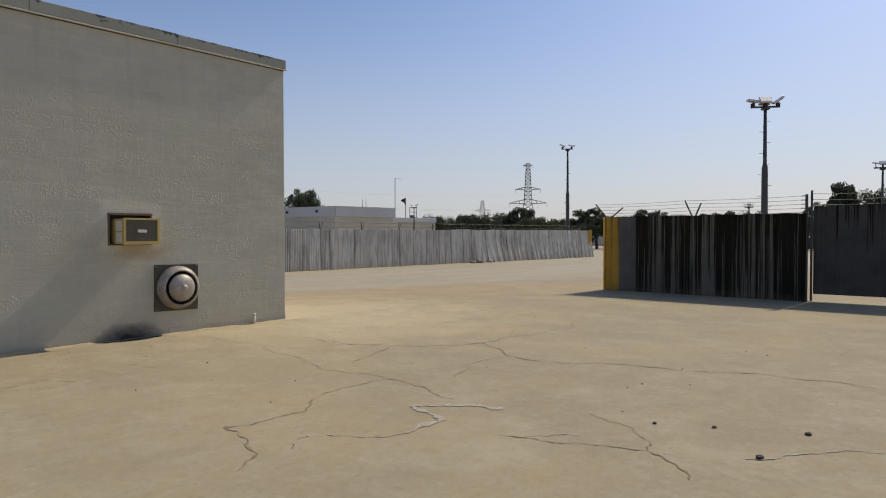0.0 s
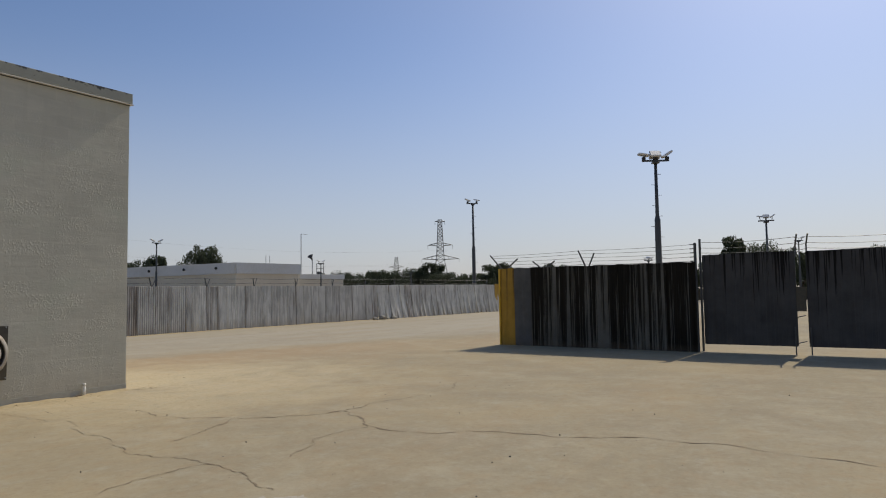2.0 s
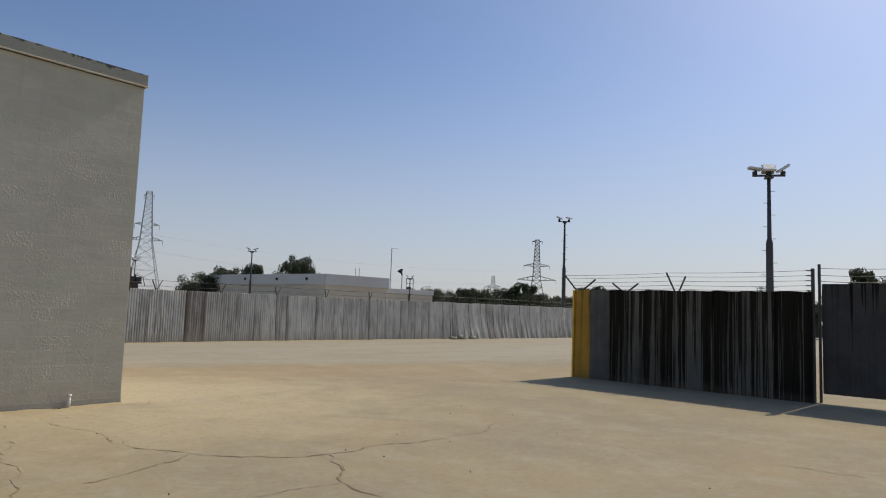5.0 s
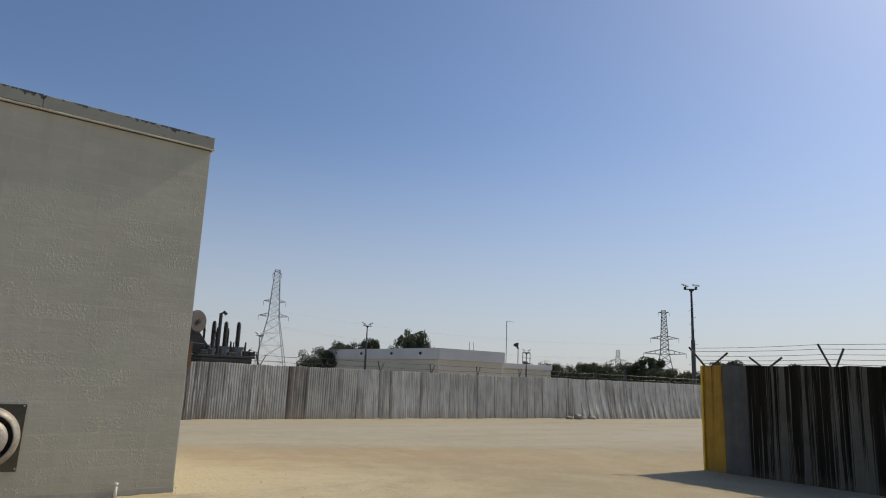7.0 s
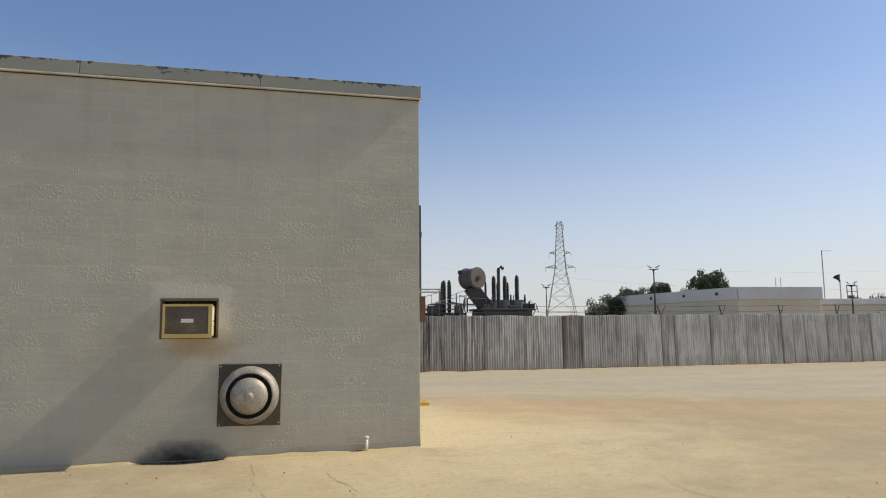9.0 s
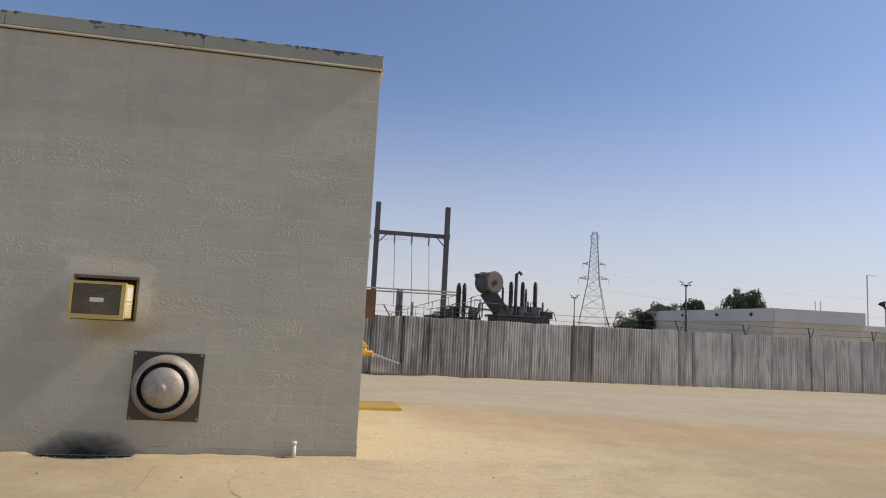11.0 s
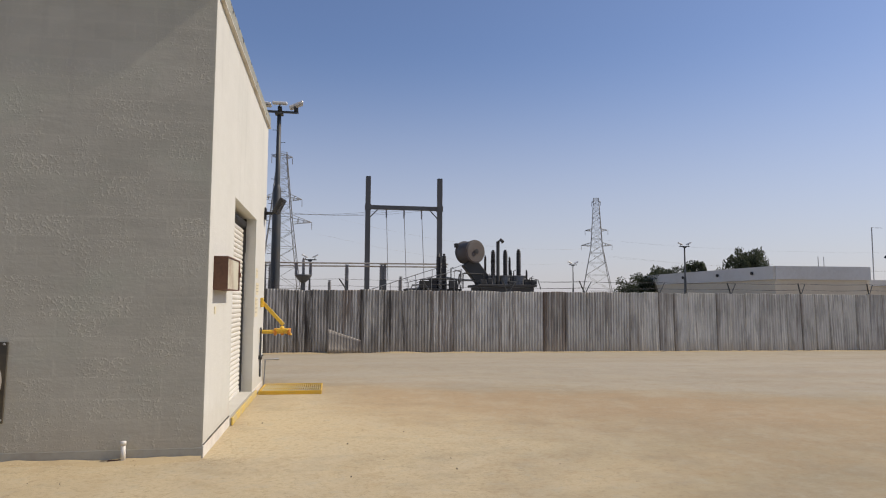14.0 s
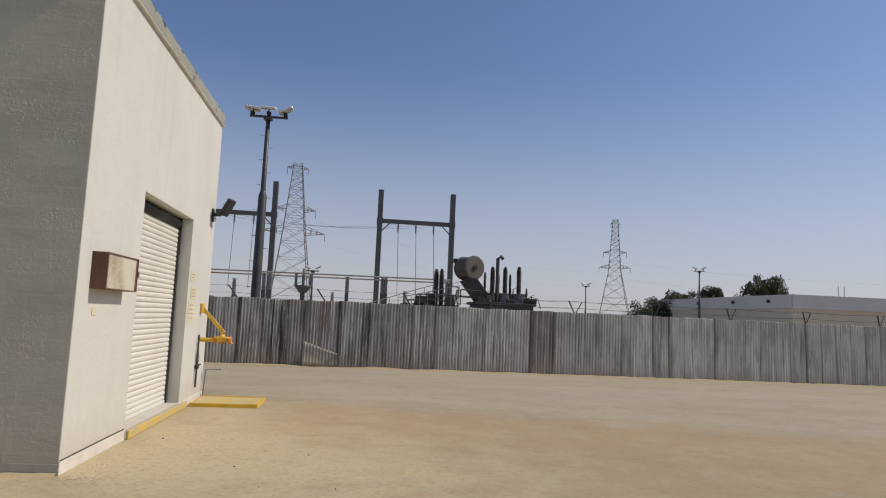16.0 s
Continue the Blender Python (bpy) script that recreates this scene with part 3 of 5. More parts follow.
CRACK_FAINT = plain("old_filled_crack", (0.40, 0.325, 0.21), 0.95, 0, (0.47, 0.38, 0.245), 12, 0.95, 0.2, False)
CRACK_PALE = plain("salt_deposit", (0.45, 0.40, 0.315), 0.95, 0, (0.35, 0.29, 0.20), 22, 0.95, 0.2, False)
SAND = plain("loose_sand", (0.50, 0.395, 0.235), 0.95, 0, (0.40, 0.30, 0.17), 5, 0.7, 0.6, False, 0.2)
GRIT = plain("tan_mortar_crumbs", (0.60, 0.49, 0.31), 0.95, 0, (0.46, 0.36, 0.22), 30, 0.8, 0.3, False, 0.2)
STONE = plain("dark_pebble", (0.05, 0.042, 0.035), 0.8, 0, (0.10, 0.08, 0.06), 20, 0.5, 0.3, False)
PAPER = plain("faded_notice_paper", (0.66, 0.60, 0.42), 0.7, 0, (0.58, 0.48, 0.26), 4, 0.6, 0.0, False)
INK = plain("faded_print", (0.30, 0.27, 0.22), 0.8, 0, (0.40, 0.35, 0.28), 10, 0.5, 0.0, False)

# ---- ground ----
def ground_sheet():
    bm = bmesh.new()
    edges = [-2500, -600, -150, -40, -14, 0, 14, 40, 80, 160, 600, 2500]
    grid = [[bm.verts.new((x, y, 0)) for y in edges] for x in edges]
    for i in range(len(edges) - 1):
        for j in range(len(edges) - 1):
            bm.faces.new((grid[i][j], grid[i + 1][j], grid[i + 1][j + 1], grid[i][j + 1]))
    return bm


solid("ground", ground_sheet(), GROUND, "sandy tan concrete yard with cracks and dust", "ground", kind="structure")

# ---- the block building ----
LONG, DEEP, HIGH, THICK = 14.0, 5.6, 5.0, 0.25
AC = (-3.31, -2.61, 1.49, 2.0)
DOOR = (1.71, 4.09, 0.11, 2.89)

front = holed_wall([-LONG, AC[0], AC[1], 0], [0, AC[2], AC[3], 4.86], [AC], THICK, lambda u, v, d: (u, d, v))
solid("wall_south", front, WALL_FRONT, "painted blockwork wall, toned darker for its shade", "wall", kind="structure")
side = holed_wall([THICK, DOOR[0], DOOR[1], DEEP], [0, DOOR[2], DOOR[3], 4.86], [DOOR], THICK, lambda u, v, d: (-d, u, v))
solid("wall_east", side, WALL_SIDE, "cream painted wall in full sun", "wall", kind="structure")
# the end of the front wall, so that the corner takes the side wall's sunlit tone
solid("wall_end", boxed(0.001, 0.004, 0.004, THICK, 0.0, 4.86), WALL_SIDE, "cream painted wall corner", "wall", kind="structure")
solid("wall_north", boxed(-LONG, -THICK, DEEP - THICK, DEEP, 0, 4.86), WALL_SIDE, "cream painted rear wall", "wall", kind="structure")
solid("wall_west", boxed(-LONG, -LONG + THICK, THICK, DEEP - THICK, 0, 4.86), WALL_SIDE, "cream painted end wall", "wall", kind="structure")
solid("roof", boxed(-LONG, 0, 0.0, DEEP, 4.864, 4.95), ROOF, "flat concrete roof with grey screed", "roof", kind="structure")
solid("floor", boxed(-LONG + THICK, -THICK, THICK, DEEP - THICK, 0.004, 0.10), PLINTH, "raised concrete floor inside the building", "floor", kind="structure")

coping = thing("trim_coping", "weathered grey parapet coping with black patches", "trim", kind="structure")
x = 0.035
rng = random.Random(5)
while x > -LONG:
    w = rng.choice((1.55, 1.9, 2.2))
    part("coping_panel", boxed(x - w + 0.003, x, -0.044, 0.20, 4.829 + rng.uniform(-0.004, 0.004), 5.0 + rng.uniform(-0.008, 0.008), 0.008), COPING, coping)
    x -= w
y = 0.21
while y < DEEP:
    w = min(rng.choice((1.6, 1.9)), DEEP + 0.03 - y)
    part("coping_panel", boxed(-0.20, 0.035, y, y + w - 0.006, 4.829, 5.0 + rng.uniform(-0.008, 0.008), 0.008), COPING, coping)
    y += w
part("drip_strip", boxed(-LONG, 0.046, -0.056, 0.02, 4.803, 4.819, 0.003), DRIP, coping, "thin cream strip under the coping")
part("drip_strip", boxed(-0.02, 0.046, 0.022, DEEP + 0.03, 4.803, 4.819, 0.003), DRIP, coping, "thin cream strip under the coping")
# black strip added to draw the shadow line below the front drip strip
part("shade_joint_strip", boxed(-LONG, 0.012, -0.012, 0.0, 4.790, 4.801, 0.002), BLACK, coping, "dark strip added as the shadow line under the drip strip")
part("shade_joint_strip", boxed(-0.03, 0.036, -0.040, DEEP + 0.02, 4.820, 4.8275, 0.0), BLACK, coping, "dark open joint under the coping")

plinth = thing("baseboard_plinth", "low bare concrete plinth along the wall foot", "plinth", kind="structure")
part("plinth_run", boxed(-2.35, 0.008, -0.006, 0.0, 0.0, 0.105, 0.005), PLINTH_PAINTED, plinth)
part("plinth_run", boxed(0.0, 0.014, 0.002, DOOR[0], 0.0, 0.125, 0.004), DRIP, plinth)
part("plinth_run", boxed(0.0, 0.014, DOOR[1], DEEP, 0.0, 0.115, 0.004), DRIP, plinth)

part("joint", boxed(0.0, 0.0155, 0.01, DOOR[0] - 0.03, 0.1262, 0.133), BLACK_PLATE, plinth, "dark open joint above the plinth")

# roller shutter in its recess
door = thing("door_1", "ivory roller shutter door, closed, with dark guide rails", "roller door", kind="structure")
profile = [(-0.208, -0.004), (-0.196, 0.008), (-0.190, 0.028), (-0.192, 0.048), (-0.202, 0.062), (-0.212, 0.0665)]
slat = shell([[(px, py, pz) for px, pz in profile] for py in (DOOR[0] + 0.02, DOOR[1] - 0.05)], (-0.006, 0, 0))
slat_mesh = link_mesh("slat", slat, SLAT_PAINT)
count = 37
for k in range(count):
    ob = new("slat", slat_mesh)
    ob.parent = door
    ob.location = (0, 0, 0.16 + k * 0.0713)
part("bottom_rail", boxed(-0.225, -0.185, DOOR[0] + 0.02, DOOR[1] - 0.05, 0.112, 0.158, 0.006), SLAT_PAINT, door)
part("guide_rail", boxed(-0.245, -0.165, DOOR[1] - 0.062, DOOR[1] - 0.003, 0.112, 2.885, 0.006), BLACK, door, "black steel guide rail")
part("guide_rail", boxed(-0.245, -0.165, DOOR[0] + 0.003, DOOR[0] + 0.03, 0.112, 2.885, 0.006), BLACK, door, "black steel guide rail")
hood = bmesh.new()
rod(hood, (-0.215, DOOR[0] + 0.03, 2.80), (-0.215, DOOR[1] - 0.06, 2.80), 0.075, n=14)
part("shutter_roll", hood, BLACK, door, "dark rolled shutter hood under the lintel", True)
bracket = turned([(0.0, 0.0), (0.30, 0.0), (0.30, 0.02), (0.0, 0.02)], 20, pose(-0.215, DOOR[1] - 0.045, 2.62, 90))
for v in bracket.verts:
    v.co.x = max(min(v.co.x, -0.15), -0.245)
part("end_bracket", bracket, BLACK, door, "dark curved end bracket")
for k in range(7):
    part("bolt", turned([(0, 0.012), (0.010, 0.010), (0.014, 0.0)], 8, pose(-0.163, DOOR[1] - 0.03, 0.35 + 0.37 * k, 0, 90)), GALV, door)

sill = thing("door_sill", "concrete door sill with a worn yellow painted edge", "sill", kind="structure")
part("sill_slab", boxed(-0.16, 0.02, DOOR[0] - 0.02, DOOR[1] + 0.25, 0.004, 0.105, 0.008), PLINTH, sill)
part("painted_edge", boxed(0.022, 0.05, DOOR[0] + 0.02, DOOR[1] + 0.3, 0.004, 0.10, 0.006), DULL_YELLOW, sill, "worn yellow painted edge")


# ---- things on the building ----
def air_conditioner():
    ob = thing("air_conditioner", "yellowed window air conditioner with a dark grille in a wall hole", "air conditioner")
    x0, x1, f, z0, z1 = -3.21, -2.665, -0.36, 1.515, 1.905
    part("casing", boxed(x0, x1, f + 0.03, 0.16, z0, z1, 0.012), CREAM, ob, "yellowed cream casing")
    bezel = holed_wall([x0 - 0.012, x0 + 0.016, x1 - 0.032, x1 + 0.012], [z0 - 0.010, z0 + 0.040, z1 - 0.018, z1 + 0.010], [(x0 + 0.016, x1 - 0.032, z0 + 0.040, z1 - 0.018)], 0.03, lambda u, v, d: (u, f + d, v))
    part("bezel", bezel, CREAM, ob, "yellowed cream front frame")
    grille = boxed(x0 + 0.017, x1 - 0.033, f + 0.012, f + 0.029, z0 + 0.041, z1 - 0.019)
    grille_ob = part("grille", grille, MESH_DARK, ob, "dark dusty filter grille")
    bars = bmesh.new()
    gx0, gx1, gz0, gz1 = x0 + 0.022, x1 - 0.038, z0 + 0.046, z1 - 0.024
    for k in range(-17, 30):
        for lean in (1, -1):
            # one diagonal wire, cut to the grille's rectangle
            c = gx0 + k * 0.022 if lean > 0 else gx1 - k * 0.022
            ends = []
            for z in (gz0, gz1):
                px = c + lean * (z - gz0) * 0.9
                ends.append((px, z))
            (ax, az), (bx, bz) = ends
            if max(ax, bx) < gx0 or min(ax, bx) > gx1:
                continue
            clip = []
            for px, z in ends:
                q = max(gx0, min(gx1, px))
                clip.append((q, f + 0.010 - 0.002 * (lean > 0), z + (q - px) / (lean * 0.9)))
            rod(bars, clip[0], clip[1], 0.0022, n=4)
    part("grille_mesh", bars, MESH_WIRE, grille_ob, "pale dusty diamond wire mesh")
    part("badge", boxed(-3.01, -2.87, f - 0.004, f + 0.004, 1.69, 1.735, 0.003), WHITE_PLASTIC, ob, "plain white badge plate")
    for z in (1.54, 1.715):
        part("side_louvre", boxed(x1, x1 + 0.006, f + 0.09, -0.06, z, z + 0.155, 0.003), WHITE_PLASTIC, ob, "off-white side louvre panel")
    for z in (1.54, 1.715):
        part("side_louvre", boxed(x0 - 0.006, x0, f + 0.09, -0.06, z, z + 0.155, 0.003), WHITE_PLASTIC, ob, "off-white side louvre panel")
    for k in range(5):
        part("louvre_slot", boxed(x1 + 0.0061, x1 + 0.009, f + 0.10, -0.07, 1.555 + k * 0.027, 1.567 + k * 0.027), CREAM, ob)
    hole = thing("wall_sleeve", "dark timber sleeve round the air conditioner hole", "sleeve")
    for nm, b in (("top_board", (AC[0] + 0.002, AC[1] - 0.002, -0.03, 0.2, AC[3] - 0.035, AC[3] - 0.002)), ("side_board", (AC[1] - 0.03, AC[1] - 0.002, -0.008, 0.2, AC[2] + 0.02, AC[3] - 0.037)), ("side_board", (AC[0] + 0.002, AC[0] + 0.03, -0.008, 0.2, AC[2] + 0.02, AC[3] - 0.037)), ("bottom_board", (AC[0] + 0.002, AC[1] - 0.002, -0.008, 0.2, AC[2] + 0.001, AC[2] + 0.018))):
        part(nm, boxed(*b, 0.003), WOOD_DARK, hole)
    part("back_board", boxed(AC[0] + 0.03, AC[1] - 0.03, 0.17, 0.19, AC[2] + 0.02, AC[3] - 0.04), BLACK, hole)
    return ob


def exhaust_fan():
    ob = thing("wall_exhaust_fan", "round spun aluminium exhaust cowl on a square black plate", "exhaust fan")
    cx, cz = -2.205, 0.775
    part("mounting_plate", boxed(-0.385, 0.385, -0.022, -0.002, -0.385, 0.385, 0.004, Matrix.Translation((cx, 0, cz)) @ pose(0, 0, 0, 0, 0.8)), BLACK_PLATE, ob, "square black mounting plate")
    face = Matrix.Translation((cx, -0.022, cz)) @ pose(0, 0, 0, 90)
    ring = [(0.355, 0.0), (0.362, 0.03), (0.360, 0.07), (0.345, 0.115), (0.32, 0.15), (0.292, 0.170), (0.280, 0.172), (0.276, 0.165), (0.290, 0.12), (0.30, 0.05), (0.30, 0.005)]
    part("cowl_ring", turned(ring, 56, face), ALUMINIUM, ob, "dull aluminium outer ring", True)
    part("throat", turned([(0.0, 0.02), (0.299, 0.02), (0.299, 0.0), (0.0, 0.0)], 40, face), BLACK, ob, "black fan throat")
    dome = [(0.222, 0.155), (0.228, 0.165), (0.226, 0.175), (0.208, 0.20), (0.17, 0.226), (0.12, 0.246), (0.07, 0.258), (0.045, 0.262), (0.043, 0.268), (0.02, 0.272), (0.0, 0.273)]
    part("dome", turned([(0.0, 0.15), (0.222, 0.155)] + dome[1:], 48, face), ALUMINIUM, ob, "dull aluminium centre dome", True)
    for k in range(4):
        a = math.radians(45 + 90 * k)
        part("strut", rod(bmesh.new(), (cx + 0.2 * math.cos(a), -0.175, cz + 0.2 * math.sin(a)), (cx + 0.295 * math.cos(a), -0.16, cz + 0.295 * math.sin(a)), 0.008), BLACK, ob)
    for sx in (-0.36, 0.36):
        for sz in (-0.36, 0.36):
            part("bolt", turned([(0, 0.010), (0.009, 0.009), (0.012, 0)], 8, Matrix.Translation((cx + sx, -0.022, cz + sz)) @ pose(0, 0, 0, 90)), GALV, ob)
    return ob


def pipe_stub():
    ob = thing("pipe_stub", "short pale plastic pipe standing by the wall foot", "pipe")
    part("pipe", rod(bmesh.new(), (-0.72, -0.05, 0), (-0.722, -0.055, 0.165), 0.022, n=14), WHITE_PLASTIC, ob, "", True)
    part("cap", turned([(0.0, 0.04), (0.018, 0.04), (0.027, 0.034), (0.027, 0.0), (0, 0)], 14, pose(-0.722, -0.055, 0.16)), WHITE_PLASTIC, ob, "", True)
    part("floor_bracket", boxed(-0.86, -0.75, -0.07, -0.035, 0.0, 0.022, 0.005), RUST, ob, "rusty bracket on the ground")


def bulkhead_box():
    ob = thing("wall_light_box", "rusty brown light box with a yellowed front on the sunny wall", "light box")
    y0, y1, z0, z1, d = 0.30, 1.22, 1.68, 2.04, 0.15
    part("housing", holed_wall([y0, y0 + 0.012, y1 - 0.012, y1], [z0, z0 + 0.012, z1 - 0.012, z1], [(y0 + 0.012, y1 - 0.012, z0 + 0.012, z1 - 0.012)], d - 0.002, lambda u, v, e: (0.002 + e, u, v)), RUST, ob, "rusty brown steel housing")
    part("diffuser", boxed(0.004, d - 0.012, y0 + 0.013, y1 - 0.013, z0 + 0.013, z1 - 0.013), DIFFUSER, ob, "yellowed front panel with rust runs")
    for yy in (y0 + 0.03, y1 - 0.03):
        part("retaining_strip", boxed(d - 0.012, d - 0.006, yy - 0.014, yy + 0.014, z0 + 0.014, z1 - 0.014), RUST, ob)
    part("latch", boxed(d - 0.006, d + 0.012, 1.19, 1.235, 1.84, 1.90, 0.004), RUST, ob)
    part("old_fixing", boxed(0.0006, 0.006, 0.42, 0.52, 1.42, 1.50, 0.002), PAPER, ob, "faded sticker patch")


def floodlight():
    ob = thing("wall_floodlight", "black floodlight on a bracket high on the sunny wall", "floodlight")
    part("wall_plate", boxed(0.0, 0.03, 5.28, 5.42, 3.04, 3.26, 0.006), BLACK, ob)
    part("arm", rods([((0.02, 5.35, 3.16), (0.14, 5.34, 3.16)), ((0.14, 5.34, 3.16), (0.20, 5.33, 3.22))], 0.028, 10), BLACK, ob)
    head = pose(0.26, 5.3, 3.29, 0, -62, -12)
    lamp = part("lamp_head", boxed(-0.16, 0.16, -0.12, 0.12, -0.035, 0.035, 0.016, head), BLACK, ob, "black rectangular lamp head")
    part("glass", boxed(-0.14, 0.14, -0.10, 0.10, -0.041, -0.036, 0, head), GLASS_BLACK, lamp)
    for k in range(6):
        part("cooling_fin", boxed(-0.13 + 0.048 * k, -0.122 + 0.048 * k, -0.10, 0.10, 0.034, 0.06, 0, head), BLACK, lamp)


def eyewash():
    ob = thing("eyewash_station", "yellow emergency eyewash on the wall above a grating", "eyewash")
    part("wall_bracket", boxed(0.0, 0.05, 5.0, 5.12, 1.45, 1.62, 0.01), YELLOW, ob, "yellow bracket")
    part("pull_arm", boxed(-0.03, 0.52, -0.006, 0.006, -0.032, 0.032, 0.004, pose(0.05, 5.06, 1.52, 0, 47)), YELLOW, ob, "flat yellow slanted arm")
    part("supply_pipe", bent([(0.0, 5.08, 1.02), (0.20, 5.08, 1.02), (0.48, 5.08, 1.02)], 0.036, 10), YELLOW, ob)
    bowl = part("bowl", turned([(0.0, -0.075), (0.05, -0.07), (0.10, -0.045), (0.135, 0.0), (0.14, 0.015), (0.128, 0.012), (0.09, -0.03), (0.0, -0.05)], 28, pose(0.38, 5.08, 1.06)), YELLOW, ob, "shallow yellow bowl", True)
    for dy in (-0.06, 0.06):
        part("spray_head", turned([(0, 0.05), (0.03, 0.045), (0.036, 0.0), (0.012, -0.04), (0, -0.04)], 16, pose(0.38, 5.08 + dy, 1.07)), YELLOW, bowl, "", True)
    for px in (0.24, 0.36, 0.48):
        part("pipe_union", turned([(0, 0), (0.060, 0), (0.068, 0.025), (0.060, 0.05), (0, 0.05)], 12, pose(px, 5.08, 1.02, 0, 90)), ORANGE, ob, "orange plastic union")
    part("push_handle", rod(bmesh.new(), (0.50, 5.08, 1.02), (0.545, 5.06, 0.96), 0.02), YELLOW, ob)
    part("drop_pipe", bent([(0.03, 4.96, 1.10), (0.03, 4.96, 0.25)], 0.016, 8), DARK_STEEL, ob, "dark steel water pipe")
    part("valve", turned([(0, 0), (0.035, 0), (0.045, 0.03), (0.035, 0.06), (0, 0.06)], 12, pose(0.0, 4.96, 0.58, 0, 90)), BLACK, ob, "black valve body", True)
    part("valve_lever", boxed(0.05, 0.075, 4.94, 5.06, 0.60, 0.625, 0.005), BLACK, ob)
    part("waste_pipe", bent([(0.30, 5.6, 0.50), (0.06, 5.52, 0.50), (0.05, 5.5, 0.02)], 0.020, 8), GALV, ob, "grey waste pipe")


def grating():
    ob = thing("yellow_floor_grating", "yellow painted steel floor grating beside the wall", "grating")
    x0, x1, y0, y1, h = 0.06, 1.10, 4.50, 5.52, 0.055
    for nm, b in (("edge_bar", (x0, x1, y0, y0 + 0.022, 0, h + 0.006)), ("edge_bar", (x0, x1, y1 - 0.022, y1, 0, h + 0.006)), ("end_bar", (x0, x0 + 0.022, y0 + 0.023, y1 - 0.023, 0, h)), ("end_bar", (x1 - 0.022, x1, y0 + 0.023, y1 - 0.023, 0, h))):
        part(nm, boxed(*b, 0.003), YELLOW, ob)
    me = link_mesh("bearing_bar", boxed(-0.005, 0.005, y0 + 0.023, y1 - 0.023, 0.008, h, 0), WORN_GRATING)
    n = 27
    for k in range(n):
        bar = new("bearing_bar", me)
        bar.parent = ob
        bar.location = (x0 + 0.045 + k * (x1 - x0 - 0.09) / (n - 1), 0, 0)
    part("cross_bar", boxed(x0 + 0.023, x1 - 0.023, y0 + 0.5, y0 + 0.51, h - 0.03, h - 0.015), YELLOW, ob)


def notices():
    for y0, y1, z0, z1, lab, bars in ((4.20, 4.47, 1.94, 2.10, "small faded square notice with a dark border", 2), (4.26, 4.62, 1.66, 1.86, "faded cream notice with a few dark lines", 3), (4.18, 4.56, 1.30, 1.62, "faded yellowish warning notice on the wall", 4)):
        ob = thing("wall_notice", lab, "notice", group="notices beside the roller door")
        part("sheet", boxed(0.0008, 0.006, y0, y1, z0, z1, 0.001), PAPER, ob)
        for k in range(bars):
            z = z1 - 0.035 - k * (z1 - z0 - 0.05) / bars
            part("print_bar", boxed(0.0062, 0.0072, y0 + 0.04, y1 - 0.04 - 0.05 * (k % 2), z - 0.012, z), INK, ob)


air_conditioner()
exhaust_fan()
pipe_stub()
bulkhead_box()
floodlight()
eyewash()
grating()
notices()


# ---- fences ----
def corrugated(width, height, pitch, depth, seed, lean=0.0, buckle=0.0, steps=8, squared=0.0, curl=0.0, kick=0.0):
    """A standing sheet along local x, its foot at z 0, waves in y. squared: how far the waves are flattened into ribs;
    curl: how far its first edge is rolled back; kick: how far the foot stands out to the front."""
    rs = random.Random(seed)
    nx = max(2, int(width / pitch * steps))
    ph = [rs.uniform(0, 6.28) for _ in range(3)]
    grid = []
    for v in (0.0, 0.005, 0.2, 0.4, 0.6, 0.8, 0.995, 1.0):
        row = []
        for i in range(nx + 1):
            u = i / nx
            wave = math.cos(math.tau * u * width / pitch)
            if squared:
                wave = max(-1.0, min(1.0, wave * (1 + squared)))
            bow = buckle * (math.sin(u * 3.1 + ph[0]) * (1 - v) ** 2 + 0.4 * math.sin(u * 7 + v * 4 + ph[1]) * (1 - v))
            bow += curl * max(0.0, 1 - u * width / 0.045) + curl * max(0.0, 1 - (1 - u) * width / 0.03) - kick * (1 - v) ** 2 * (1 - 0.5 * u)
            row.append((u * width + lean * (1 - v) * height, wave * depth + bow, v * height + 0.008 * math.sin(u * 5 + ph[2]) * v))
        grid.append(row)
    return shell(grid, (0, 0.004, 0))


def fence_y(x):
    return 13.35 - 0.012 * x - 0.00075 * x * x


long_fence = thing("corrugated_fence", "long grey corrugated sheet fence with rust streaks", "fence")
rng = random.Random(11)
STRAIGHT = [link_mesh("sheet", corrugated(0.75, 1.92, 0.090, 0.0105, 20 + k, buckle=0.004, curl=0.03), SHEET_GREY, True) for k in range(4)]
SOOTY = [link_mesh("sheet", corrugated(0.75, 1.92, 0.090, 0.0110, 30 + k, buckle=0.004, curl=0.04), SHEET_SOOT, True) for k in range(3)]
RUSTY = [link_mesh("sheet", corrugated(0.75, 1.92, 0.090, 0.0105, 35 + k, buckle=0.004, curl=0.03), SHEET_RUST, True) for k in range(2)]
TILTED = [link_mesh("sheet", corrugated(0.54, 1.92, 0.090, 0.0070, 40 + k, lean=0.012 * k, buckle=rng.uniform(0.01, 0.03), curl=0.07, kick=rng.uniform(0, 0.03)), SHEET_PALE, True) for k in range(6)]
SLUMPED = [link_mesh("sheet", corrugated(0.58, 1.94, 0.090, 0.0035, 60 + k, lean=0.03 + 0.022 * k, buckle=rng.uniform(0.02, 0.06), curl=0.09, kick=(0.0, 0.04, 0.08, 0.12, 0.16, 0.18, 0.20)[k]), SHEET_PALE, True) for k in range(7)]
x, k, pick, far = -8.0, 0, 2, False
